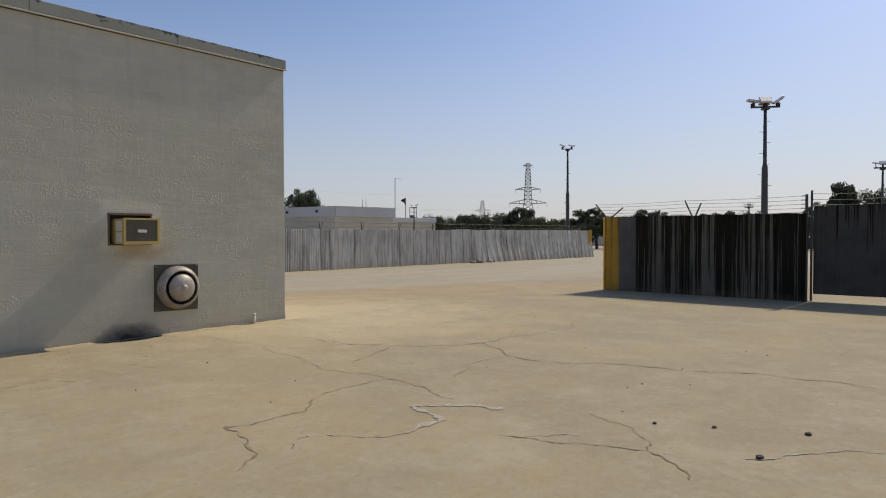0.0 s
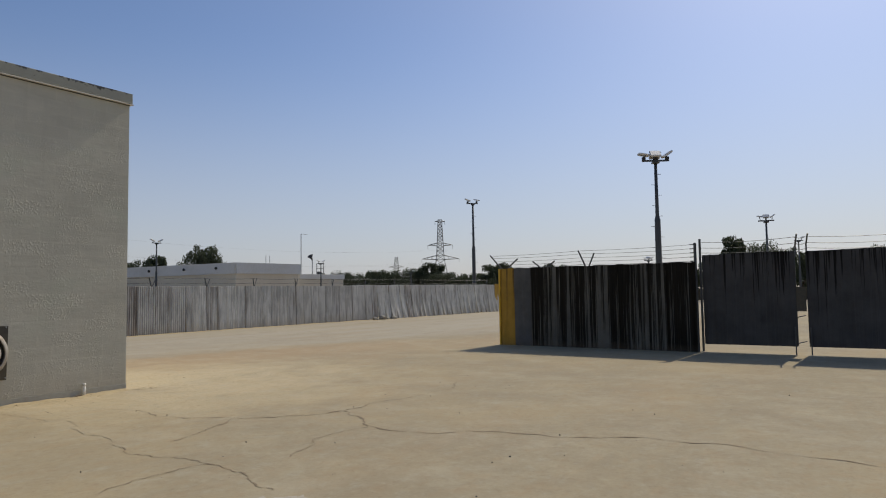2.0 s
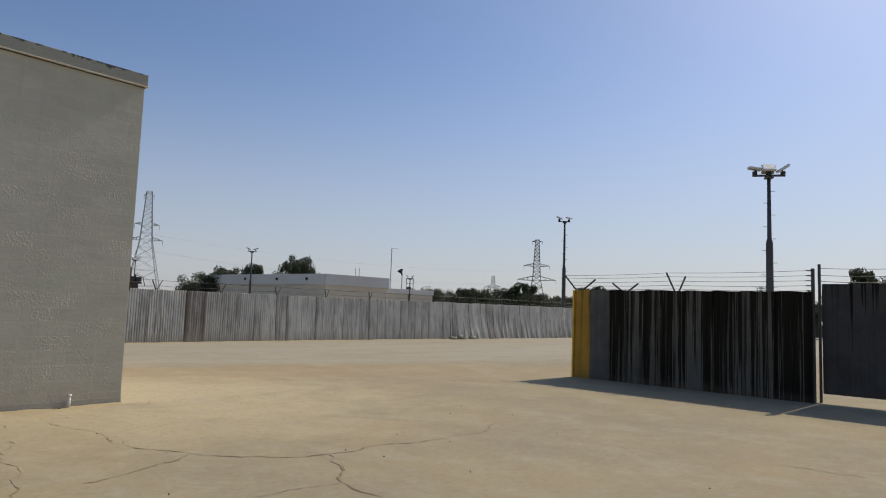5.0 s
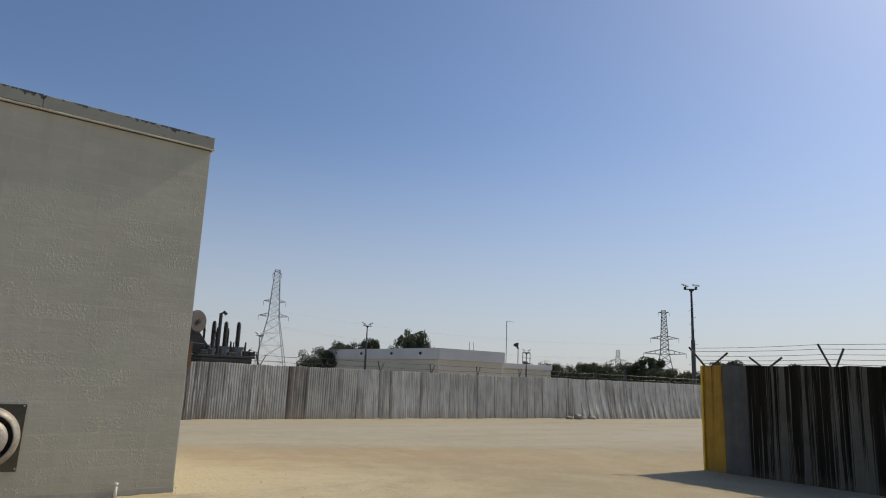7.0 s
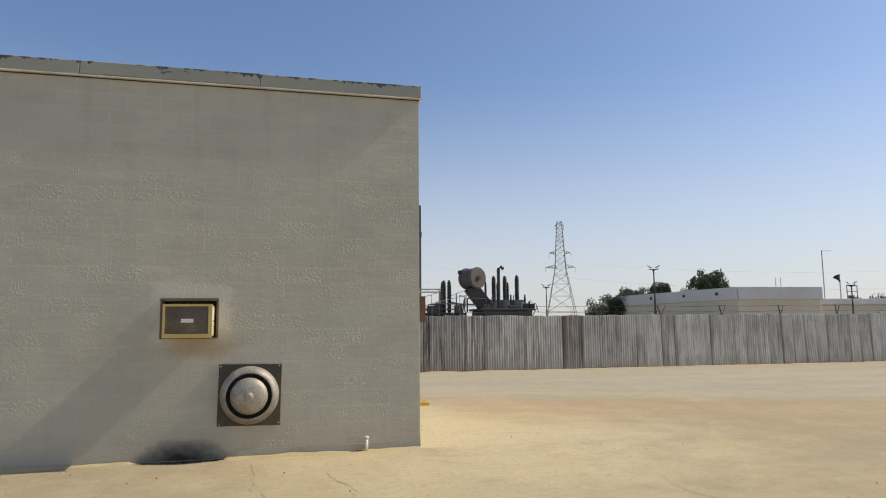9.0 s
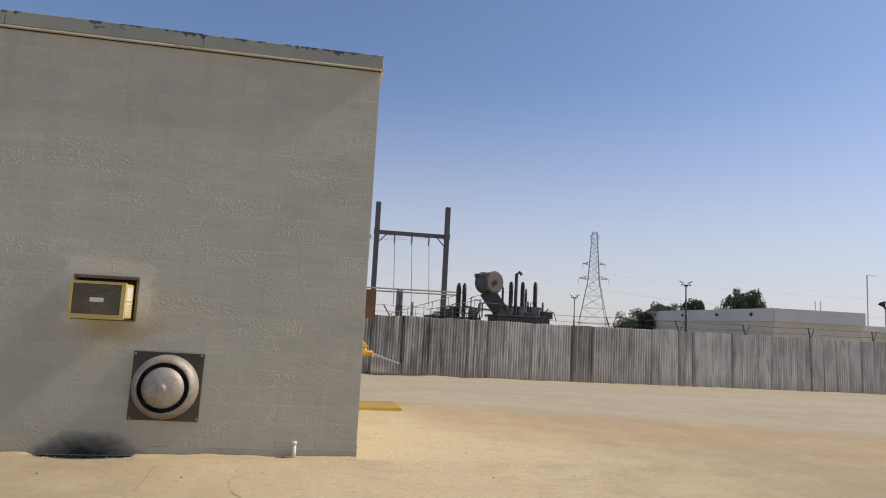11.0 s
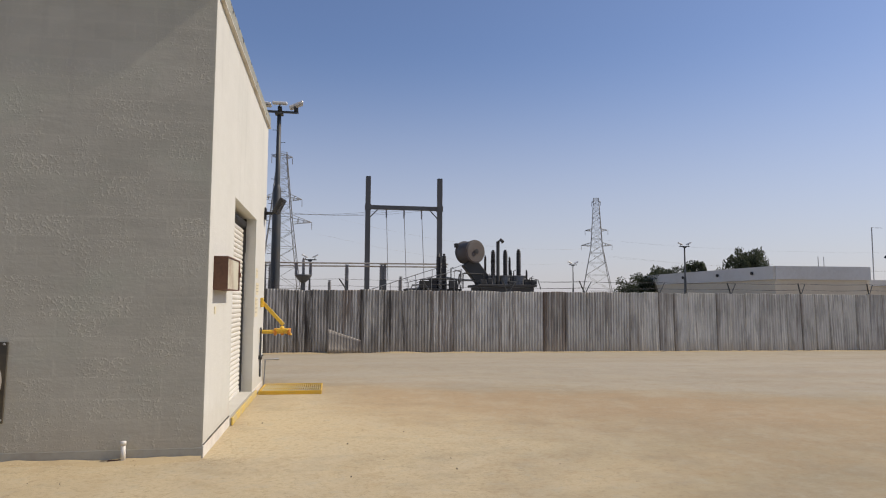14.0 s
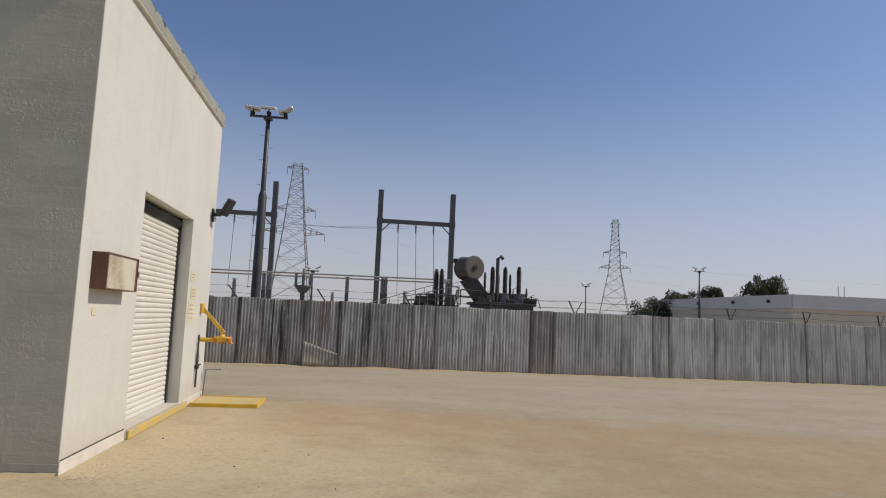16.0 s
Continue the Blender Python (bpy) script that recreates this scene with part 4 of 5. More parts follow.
while x < 35.3:
    back = x > 10.5
    if x > 20.5 and not far:
        pick = 0
    far = x > 20.5
    # neighbours lean alike: the pick wanders up and down the list
    pick = max(0, min(6 if far else 5, pick + rng.choice((-1, 0, 1, 1) if far else (-1, 0, 1))))
    me = SLUMPED[pick] if far else TILTED[pick] if back else rng.choice( RUSTY if k == 22 else SOOTY if k < 17 and k % 4 != 1 else STRAIGHT)
    ob = new("sheet", me)
    ob.parent = long_fence
    slope = math.degrees(math.atan(-0.012 - 0.0015 * x))
    swing = rng.uniform(-1.0, 4.5) if far else rng.uniform(-1.2, 2.0) if back else rng.uniform(-0.2, 0.5)
    ob.matrix_basis = pose(x, fence_y(x) + (k % 2) * 0.01, rng.uniform(-0.02, 0.015) - (0.02 if back else 0.01), rng.uniform(-0.5, 0.5) if back else 0, rng.uniform(-0.8, 0.8) if back else rng.uniform(-0.2, 0.2), slope + swing)
    x += 0.50 if back else 0.72
    k += 1
part("end_sheet", boxed(35.35, 35.95, fence_y(35.4) - 0.02, fence_y(35.4), 0, 1.95, 0.004), YELLOW_SHEET, long_fence, "faded yellow end sheet")
for z in (0.45, 1.1, 1.7):
    bm = bmesh.new()
    for a in range(-8, 36, 4):
        rod(bm, (a, fence_y(a) + 0.09, z), (a + 4, fence_y(a + 4) + 0.09, z), 0.022, n=6)
    part("rail", bm, GALV, long_fence)
flap = shell([[(1.12 + 1.0 * u, fence_y(1) - 0.03 - 0.17 * (1 - u) * (1 - v) ** 1.4 + 0.005 * math.cos(math.tau * u * 11), 0.012 + (0.72 - 0.34 * u) * v) for u in [i / 66 for i in range(67)]] for v in (0, 0.2, 0.4, 0.6, 0.8, 1.0)], (0, 0.004, 0))
part("bent_corner", flap, SHEET_GREY, long_fence, "pale sheet foot bent out from the fence", True)
POST_X = [6.75 + 2.52 * k for k in range(-5, 12)]
for a in POST_X:
    post = part("post", rod(bmesh.new(), (a, fence_y(a) + 0.13, 0), (a, fence_y(a) + 0.13, 1.86), 0.03), GALV, long_fence)
    for s, out in ((-1, -0.13), (1, 0.23)):
        if s < 0 or a > 6:
            part("barb_arm", rod(bmesh.new(), (a, fence_y(a) + 0.10, 1.84), (a + s * 0.27, fence_y(a) + out, 2.24), 0.022 if s < 0 else 0.016, n=5), DARK_STEEL, post)


def strand(name, points, r, label, group, sag=0.0, material=None):
    """A wire through points, hanging by sag in every span."""
    way = [Vector(points[0])]
    for p, q in zip(points, points[1:]):
        p, q = Vector(p), Vector(q)
        n = 6 if sag else 1
        way += [p.lerp(q, i / n) - Vector((0, 0, sag * 4 * (i / n) * (1 - i / n))) for i in range(1, n + 1)]
    return solid(name, bent(way, r, 4), material or CABLE, label, "wire", group=group)


for s, f in ((-1, 0.5), (-1, 1.0), (1, 0.5), (1, 1.0)):
    strand("barbed_wire", [(a + s * 0.27 * f, fence_y(a) + 0.10 + (0.13 if s > 0 else -0.23) * f, 1.84 + 0.40 * f) for a in POST_X if s < 0 or a > 6], 0.0045, "rusty barbed wire strung above the long fence", "barbed wire over the long fence", 0.03, DARK_STEEL)

# tar-streaked fence beside the gate
DF0, DF1 = Vector((10.33, -1.63, 0)), Vector((10.16, -7.02, 0))
run = (DF1 - DF0).normalized()
turn = math.degrees(math.atan2(run.y, run.x))
dark_fence = thing("tarred_fence", "corrugated sheet fence streaked with black tar, yellow end", "fence")


def on_run(d, out=0.0, z=0.0):
    return DF0 + run * d + Vector((run.y, -run.x, 0)) * out + Vector((0, 0, z))


pieces = [("yellow_sheet", 0.0, 0.45, YELLOW_SHEET, "yellow painted end sheet"), ("grey_sheet", 0.45, 0.52, GREY_SHEET, "plain grey sheet")]
d = 0.92
while d < 5.3:
    pieces.append(("tarred_sheet", d, 0.64, TAR_FENCE, ""))
    d += 0.625
for k, (nm, d, w, material, lab) in enumerate(pieces):
    w = min(w, 5.38 - d)
    ob = part(nm, corrugated(w, 2.17, 0.19 if nm == "tarred_sheet" else 0.23, 0.014 if nm == "tarred_sheet" else 0.010, 70 + k, buckle=0.006, squared=1.2), material, dark_fence, lab, True)
    ob.matrix_basis = Matrix.Translation(on_run(d, 0.008 * (k % 2))) @ pose(0, 0, -0.01, 0, 0, turn)
for z in (0.4, 1.2, 1.95):
    part("rail", rod(bmesh.new(), on_run(0.05, -0.06, z), on_run(5.31, -0.06, z), 0.025), DARK_STEEL, dark_fence)
for d, tall, left, right, rise_l, rise_r in ((0.07, 2.14, 0.40, 0.42, 0.42, 0.30), (1.33, 2.13, 0.30, 0.30, 0.20, 0.20), (2.60, 2.13, 0.22, 0.17, 0.44, 0.36), (5.36, 2.62, 0, 0, 0, 0)):
    post = part("post", rod(bmesh.new(), on_run(d, -0.10), on_run(d, -0.10, tall), 0.034, n=10), DARK_STEEL, dark_fence, "dark steel post")
    if left:
        part("barb_arm", rod(bmesh.new(), on_run(d - 0.03, -0.10, 2.10), on_run(d - left, -0.03, 2.13 + rise_l), 0.022, n=6), DARK_STEEL, post)
        part("barb_arm", rod(bmesh.new(), on_run(d + 0.03, -0.10, 2.10), on_run(d + right, -0.17, 2.13 + rise_r), 0.022, n=6), DARK_STEEL, post)
    else:
        for k in range(5):
            part("wire_peg", rod(bmesh.new(), on_run(d, -0.1, 2.18 + 0.1 * k), on_run(d - 0.12, -0.1, 2.18 + 0.1 * k), 0.012, n=5), DARK_STEEL, post)
part("edge_trim", boxed(-0.02, 0.02, -0.03, 0.05, 0, 2.15, 0.004, Matrix.Translation(on_run(-0.02)) @ pose(0, 0, 0, 0, 0, turn)), YELLOW, dark_fence, "yellow painted edge")
for z0, z1, s in ((2.20, 2.18, -0.06), (2.27, 2.28, -0.14), (2.36, 2.38, -0.22), (2.46, 2.48, -0.32), (2.53, 2.58, -0.38)):
    strand("barbed_wire", [on_run(0.07 + s, -0.05, z0), on_run(2.6 + s * 0.5, -0.08, (z0 + z1) / 2 + 0.01), on_run(5.24, -0.1, z1)], 0.0045, "barbed wire strung above the tarred fence", "barbed wire over the tarred fence", 0.02, DARK_STEEL)


def gate_leaf(y0, y1, hinge, label):
    ob = thing("metal_gate", label, "gate", group="gate leaves")
    gx = 10.40
    sheet = corrugated(y1 - y0 - 0.02, 2.15, 0.2, 0.010, int(abs(y0) * 10), buckle=0.003, squared=1.2)
    s = part("sheet", sheet, TAR_GATE, ob, "grey sheet with tar drips", True)
    s.matrix_basis = pose(gx, y1 - 0.01, 0.18, 0, 0, -90)
    for nm, b in (("frame_rail", (gx + 0.03, gx + 0.07, y0, y1, 0.19, 0.24)), ("frame_rail", (gx + 0.03, gx + 0.07, y0, y1, 2.24, 2.29)), ("frame_rail", (gx + 0.03, gx + 0.07, y0, y1, 1.12, 1.17)), ("frame_post", (gx + 0.03, gx + 0.07, y0, y0 + 0.05, 0.245, 2.235)), ("frame_post", (gx + 0.03, gx + 0.07, y1 - 0.05, y1, 0.245, 2.235))):
        part(nm, boxed(*b, 0.004), DARK_STEEL, ob)
    free = y0 if hinge > 0 else y1
    part("drop_bolt", rod(bmesh.new(), (gx - 0.03, free + 0.05 * hinge, 0.0), (gx - 0.03, free + 0.05 * hinge, 0.62), 0.014), DARK_STEEL, ob, "dark drop bolt")
    if hinge > 0:
        part("lock_plate", boxed(gx + 0.02, gx + 0.035, y0 - 0.19, y0 + 0.04, 0.97, 1.52, 0.004), BLACK_PLATE, ob, "dark plate across the gap between leaves")
        for z in (0.30, 0.88):
            part("chain_bar", rod(bmesh.new(), (gx, y0 - 0.17, z), (gx, y0 + 0.02, z - 0.05), 0.012, n=6), DARK_STEEL, ob)


gate_leaf(-9.11, -7.11, 1, "tall grey sheet metal gate leaf with tar drips")
gate_leaf(-11.36, -9.32, -1, "grey sheet metal gate leaf with tar drips, closed beside its pair")
for y, h in ((-7.06, 2.72), (-11.45, 2.7)):
    solid("gate_post", rod(bmesh.new(), (10.48, y, 0), (10.48, y, h), 0.028, n=10), DARK_STEEL, "tall dark steel gate post with wire arms", "post", group="gate posts")
for y in (-9.12, -9.34):
    solid("wire_outrigger", bent([(10.50, y, 2.22), (10.52, y, 2.48), (10.38, y - 0.05, 2.72)], 0.018, 6), DARK_STEEL, "bent steel arm on a gate leaf carrying wire", "wire arm", group="wire arms over the gate")
for z in (2.38, 2.50, 2.64):
    strand("barbed_wire", [(10.48, -7.06, z), (10.48, -9.12, z + 0.02), (10.48, -9.34, z + 0.02), (10.48, -11.45, z)], 0.006, "barbed wire strung above the gate", "barbed wire over the gate", 0.04, DARK_STEEL)
right_fence = thing("tarred_fence", "tar-streaked sheet fence continuing beyond the gate", "fence")
for k in range(10):
    s = part("tarred_sheet", corrugated(0.66, 2.15, 0.19, 0.016, 140 + k, buckle=0.006, squared=1.2), TAR_FENCE, right_fence, "", True)
    s.matrix_basis = pose(10.43, -11.55 - 0.64 * k, 0, 0, 0, -90)


# ---- lamp posts ----
def lamp_post(x, y, h, neck, r0, r1, heads, spin, label, detail=True, big=1.0):
    ob = thing("lamp_post", label, "lamp post", pose(x, y, 0, 0, 0, spin), group="yard lamp posts")
    part("base_flange", turned([(0, 0), (r0 * 2.2, 0), (r0 * 2.2, 0.03), (r0 * 1.1, 0.05), (0, 0.05)], 12), DARK_STEEL, ob)
    part("lower_pole", turned([(r0 * 1.08, 0.04), (r0, neck * 0.6), (r0 * 0.92, neck), (r1, neck + 0.16)], 14), DARK_STEEL, ob, "", True)
    part("upper_pole", turned([(r1, neck + 0.15), (r1 * 0.8, h), (0, h + 0.01)], 12), DARK_STEEL, ob, "", True)
    part("cross_arm", boxed(-0.08 - abs(heads[0][0]) * big, 0.08 + abs(heads[-1][0]) * big, -0.035, 0.035, h - 0.02, h + 0.05, 0.006), DARK_STEEL, ob)
    part("collar", boxed(-0.14, 0.14, -0.14, 0.14, h - 0.10, h - 0.02, 0.02), DARK_STEEL, ob)
    for px, py, tilt, roll, yaw in heads:
        px, py = px * big, py * big
        m = pose(px, py, h + 0.27, tilt, roll, yaw) @ Matrix.Scale(big, 4)
        head = part("floodlight_head", boxed(-0.22, 0.22, -0.18, 0.18, -0.038, 0.042, 0.025, m), FLOOD_WHITE, ob, "white floodlight housing")
        part("glass", boxed(-0.20, 0.20, -0.16, 0.16, -0.053, -0.046, 0, m), GLASS_DARK, head)
        part("yoke", rod(bmesh.new(), (px * 0.9, py * 0.5, h + 0.04), (px, py, h + 0.27), 0.022, n=6), DARK_STEEL, ob)
        if detail:
            part("lamp_gear", boxed(px - 0.07, px + 0.07, py * 0.5 - 0.07, py * 0.5 + 0.07, h + 0.05, h + 0.17, 0.015), BLACK, ob)
    if detail:
        for k in range(int((h - 2.4) / 0.42)):
            s = 1 if k % 2 else -1
            z = 2.3 + 0.42 * k
            r = r0 if z < neck else r1
            part("step_bolt", rod(bmesh.new(), (s * r * 0.8, 0, z), (s * (r + 0.13), 0, z), 0.009, n=5), DARK_STEEL, ob)
    return ob


FOUR = [(-0.46, 0.0, 4, 10, 0), (-0.04, -0.16, 42, 0, 0), (0.04, 0.2, -40, 0, 0), (0.46, 0.0, 4, -34, 0)]
TWO = [(-0.34, 0, 4, 26, 0), (0.34, 0, 4, -26, 0)]
THREE = [(-0.46, 0, 3, 6, 0), (0.02, -0.14, 12, 0, 0), (0.50, 0, 4, -26, 0)]
lamp_post(20.3, -3.53, 6.62, 4.25, 0.125, 0.075, FOUR, -60, "tall dark lamp post with four white floodlights")
lamp_post(35.1, 13.5, 7.85, 4.6, 0.135, 0.085, [(-0.38, 0, 8, 22, 0), (0.28, 0, 10, 10, 0)], -50, "tall dark lamp post behind the long fence")
lamp_post(-0.66, 15.64, 7.96, 5.3, 0.150, 0.085, THREE, 0, "tall dark lamp post with step bolts and three floodlights", True, 1.12)
lamp_post(30.65, 44.8, 6.35, 3.6, 0.11, 0.075, TWO, -20, "distant dark lamp post with two floodlights", False)
lamp_post(26.1, 59.2, 5.5, 3.0, 0.09, 0.06, TWO, 0, "distant slim lamp post with two floodlights", False)
lamp_post(33.6, -5.95, 5.1, 2.9, 0.09, 0.06, FOUR, -80, "lamp post standing beyond the gate", False, 0.7)
lamp_post(53.4, -6.0, 5.1, 2.9, 0.09, 0.06, TWO, -80, "distant lamp post standing beyond the gate", False, 0.7)
lamp_post(57.2, 7.0, 4.1, 2.9, 0.10, 0.07, FOUR, -80, "small distant lamp post among the trees", False, 0.7)
lamp_post(54.9, 33.2, 3.6, 2.9, 0.10, 0.07, TWO, -40, "small distant lamp post before the trees", False, 0.7)
lamp_post(45.5, 38.2, 4.6, 3.0, 0.08, 0.06, TWO, -30, "short lamp post beside the low building", False, 0.8)
lamp_post(-0.3, 38.0, 4.3, 2.6, 0.08, 0.06, TWO, 0, "short lamp post in the switchyard", False)


# ---- switchyard behind the fence ----
def bushing(parent, x, y, z, h, r, name, sheds, material):
    prof = [(0, 0), (r * 0.7, 0)]
    for k in range(sheds):
        z0 = h * (0.04 + 0.84 * k / sheds)
        step = h * 0.84 / sheds
        prof += [(r * 0.80, z0), (r * (1.0 if k % 2 == 0 else 0.85), z0 + step * 0.3), (r * 0.80, z0 + step * 0.6)]
    prof += [(r * 0.5, h * 0.885), (r * 0.8, h * 0.895), (r * 0.8, h * 0.94), (r * 0.35, h * 0.95), (r * 0.5, h * 0.965), (r * 0.5, h), (0, h)]
    return part(name, turned(prof, 14, pose(x, y, z)), material, parent, "ribbed dark porcelain insulator", True)


def transformer():
    ob = thing("power_transformer", "grey oil transformer with conservator drum and black bushings", "transformer")
    part("tank", boxed(8.3, 11.0, 24.3, 26.6, 0.15, 2.30, 0.03), TANK, ob, "ribbed grey tank")
    part("foundation", boxed(4.6, 11.8, 23.9, 27.0, 0.0, 0.148, 0.02), PLINTH, ob)
    part("tank_cover", boxed(8.15, 11.12, 24.2, 26.7, 2.302, 2.42, 0.015), TANK, ob)
    part("radiator_header", boxed(4.75, 7.45, 24.6, 26.2, 2.10, 2.20, 0.02), TANK, ob)
    for k in range(14):
        part("radiator_fin", boxed(4.85 + 0.19 * k, 4.93 + 0.19 * k, 24.45, 26.35, 0.35, 2.09, 0.01), TANK, ob)
    drum_at = pose(8.0, 25.4, 4.06, 90, 0, 24)
    drum = part("conservator_drum", turned([(0.0, -0.52), (0.46, -0.51), (0.54, -0.48), (0.54, 0.48), (0.51, 0.51), (0.0, 0.52)], 32, drum_at), DRUM_PAINT, ob, "faded grey conservator drum", False)
    part("drum_flange", turned([(0.54, 0.42), (0.58, 0.42), (0.58, 0.47), (0.54, 0.47)], 32, drum_at), DRUM_PAINT, drum)
    part("drum_flange", turned([(0.54, -0.47), (0.58, -0.47), (0.58, -0.42), (0.54, -0.42)], 32, drum_at), DRUM_PAINT, drum)
    part("level_gauge", turned([(0, 0.525), (0.10, 0.525), (0.12, 0.58), (0.0, 0.59)], 16, drum_at), BLACK, drum, "dark oil level gauge")
    part("drum_support", boxed(-0.36, 0.36, -0.30, 0.30, -0.95, 0.75, 0.02, pose(8.35, 25.35, 3.0, 0, -38)), TANK, ob, "slanted grey support")
    part("valve_box", boxed(7.15, 7.35, 24.9, 25.2, 4.25, 4.45, 0.02), BLACK, ob)
    for bx, bh, tr in ((9.15, 1.28, 0.30), (9.78, 1.30, 0.34), (10.47, 1.34, 0.40)):
        turret = part("turret", turned([(0, 0), (tr, 0), (tr, 0.42), (tr * 1.12, 0.42), (tr * 1.12, 0.47), (0, 0.47)], 20, pose(bx, 25.2, 2.42)), PALE_GREY, ob, "pale grey bushing turret", False)
        bushing(turret, bx, 25.2, 2.89, bh, 0.135, "bushing", 17, BROWN_INSULATOR)
    for bx, bh in ((8.93, 0.95), (9.62, 0.9), (10.22, 0.9)):
        bushing(ob, bx, 26.0, 2.6, bh + 0.4, 0.075, "neutral_bushing", 9, BROWN_INSULATOR)
    part("relief_pipe", bent([(9.30, 24.8, 2.42), (9.30, 24.8, 4.55), (9.42, 24.7, 4.64), (9.50, 24.6, 4.52)], 0.085, 12), TANK, ob, "bent grey relief pipe")
    for bx, by in ((6.38, 25.2), (6.62, 25.0), (6.5, 26.0)):
        bushing(ob, bx, by, 2.21, 1.71, 0.13, "bushing", 20, BROWN_INSULATOR)
    part("oil_pipe", bent([(6.7, 25.0, 2.75), (7.3, 25.1, 2.66), (8.4, 25.2, 2.62), (9.0, 25.3, 2.50)], 0.05, 8), PALE_GREY, ob)
    part("oil_pipe", bent([(7.4, 24.7, 2.5), (7.4, 24.7, 3.05), (7.1, 24.7, 3.1)], 0.04, 8), PALE_GREY, ob)
    part("control_box", boxed(10.85, 11.15, 24.3, 24.8, 2.43, 2.66, 0.02), BLACK, ob)
    part("cover_box", boxed(8.55, 8.95, 24.4, 24.9, 2.425, 2.55, 0.02), PALE_GREY, ob)
    for k, (px, py, sx, sz) in enumerate(((8.45, 24.35, 0.16, 0.22), (8.8, 24.5, 0.12, 0.30), (9.9, 24.4, 0.2, 0.16), (10.7, 24.5, 0.14, 0.26), (7.0, 24.6, 0.2, 0.18), (5.6, 24.6, 0.24, 0.14), (6.1, 25.2, 0.18, 0.30))):
        part("fitting_box", boxed(px - sx, px + sx, py - 0.12, py + 0.12, 2.425 if px > 8 else 2.202, 2.425 + sz, 0.02), TANK, ob)
    for px, z in ((6.9, 3.2), (7.5, 2.95), (8.75, 2.9), (10.05, 3.1), (10.95, 2.8)):
        part("riser", bent([(px, 24.6, 2.21 if px < 8 else 2.42), (px, 24.6, z), (px + 0.12, 24.7, z + 0.04)], 0.028, 6), BLACK, ob)
    for a, b, c, z in ((4.9, 5.9, 7.0, 2.35), (5.3, 6.2, 7.3, 2.62), (7.2, 7.6, 8.5, 2.9)):
        part("oil_pipe", bent([(a, 24.5, 2.1), (a + 0.1, 24.5, z), (b, 24.5, z + 0.05), (c, 24.6, z + 0.02), (c + 0.1, 24.6, 2.1)], 0.035, 6), TANK, ob)
    for bx in (9.0, 9.95, 10.75):
        bushing(ob, bx, 24.75, 2.42, 0.75, 0.06, "low_voltage_bushing", 6, BROWN_INSULATOR)
    part("cable_loop", bent([(10.6, 24.4, 2.45), (10.8, 24.3, 2.75), (11.2, 24.3, 2.66), (11.36, 24.35, 2.2)], 0.02, 6), BLACK, ob)
    for k in range(8):
        part("rail_post", rod(bmesh.new(), (4.8 + 0.37 * k, 24.35, 0.15), (4.8 + 0.37 * k, 24.35, 2.50 + 0.62 * k / 7), 0.014, n=5), PALE_GREY, ob)
    part("handrail", rod(bmesh.new(), (4.6, 24.35, 2.44), (7.4, 24.35, 3.12), 0.018, n=6), PALE_GREY, ob)
    part("handrail", rod(bmesh.new(), (5.4, 26.0, 2.5), (8.0, 26.0, 3.55), 0.014, n=6), PALE_GREY, ob)


def bus_support(x, y, h, label):
    ob = thing("bus_support", label, "insulator post", pose(x, y, 0), group="bus supports in the switchyard")
    part("stand", boxed(-0.11, 0.11, -0.11, 0.11, 0, h - 0.95, 0.01), STEEL_GREY, ob)
    bushing(ob, 0, 0, h - 0.95, 0.92, 0.13, "insulator", 9, GREY_INSULATOR)
    part("clamp", boxed(-0.12, 0.12, -0.05, 0.05, h - 0.03, h + 0.04, 0.01), GALV, ob)


def gantry(x0, x1, y, top, beam):
    ob = thing("switchyard_gantry", "tall grey steel H-frame gantry with hanging conductors", "gantry", group="switchyard gantries")
    for x in (x0, x1):
        col = part("column", boxed(x - 0.26, x + 0.26, y - 0.26, y + 0.26, 0, top, 0.03), STEEL_GREY, ob)
        part("cap_plate", boxed(x - 0.25, x + 0.25, y - 0.28, y + 0.28, top, top + 0.06), STEEL_GREY, col)
        part("splice_plate", boxed(x - 0.31, x + 0.31, y - 0.31, y + 0.31, beam - 0.1, beam + 0.5, 0.01), STEEL_GREY, col)
    part("beam", boxed(x0 + 0.28, x1 - 0.28, y - 0.2, y + 0.2, beam, beam + 0.42, 0.02), STEEL_GREY, ob)
    for x, s in ((x0, 1), (x1, -1)):
        part("knee_brace", rod(bmesh.new(), (x + s * 0.2, y, beam - 0.85), (x + s * 1.0, y, beam - 0.02), 0.06, n=6), STEEL_GREY, ob)
    for k in range(3):
        px = x0 + (x1 - x0) * (0.255 + 0.245 * k)
        part("dropper", rod(bmesh.new(), (px, y, beam), (px + 0.12, y - 1.5, 3.7), 0.035, n=5), CABLE, ob)
        part("insulator_string", turned([(0, 0), (0.07, 0), (0.09, 0.5), (0.07, 0.9), (0, 0.9)], 8, pose(px, y, beam - 0.9)), GREY_INSULATOR, ob)


def disconnector(x, y):
    ob = thing("bus_junction", "bowl-topped switchyard column with three grey insulators", "switchgear", pose(x, y, 0))
    part("column", boxed(-0.13, 0.13, -0.13, 0.13, 0, 2.62, 0.02), STEEL_GREY, ob)
    part("bowl", turned([(0, 2.60), (0.10, 2.61), (0.28, 2.78), (0.46, 3.0), (0.50, 3.05), (0.50, 3.12), (0, 3.12)], 20), STEEL_GREY, ob, "", True)
    for dx in (-0.42, 0.0, 0.42):
        bushing(ob, dx, 0, 3.12, 0.75 + (0.25 if dx == 0 else 0), 0.10, "insulator", 8, GREY_INSULATOR)


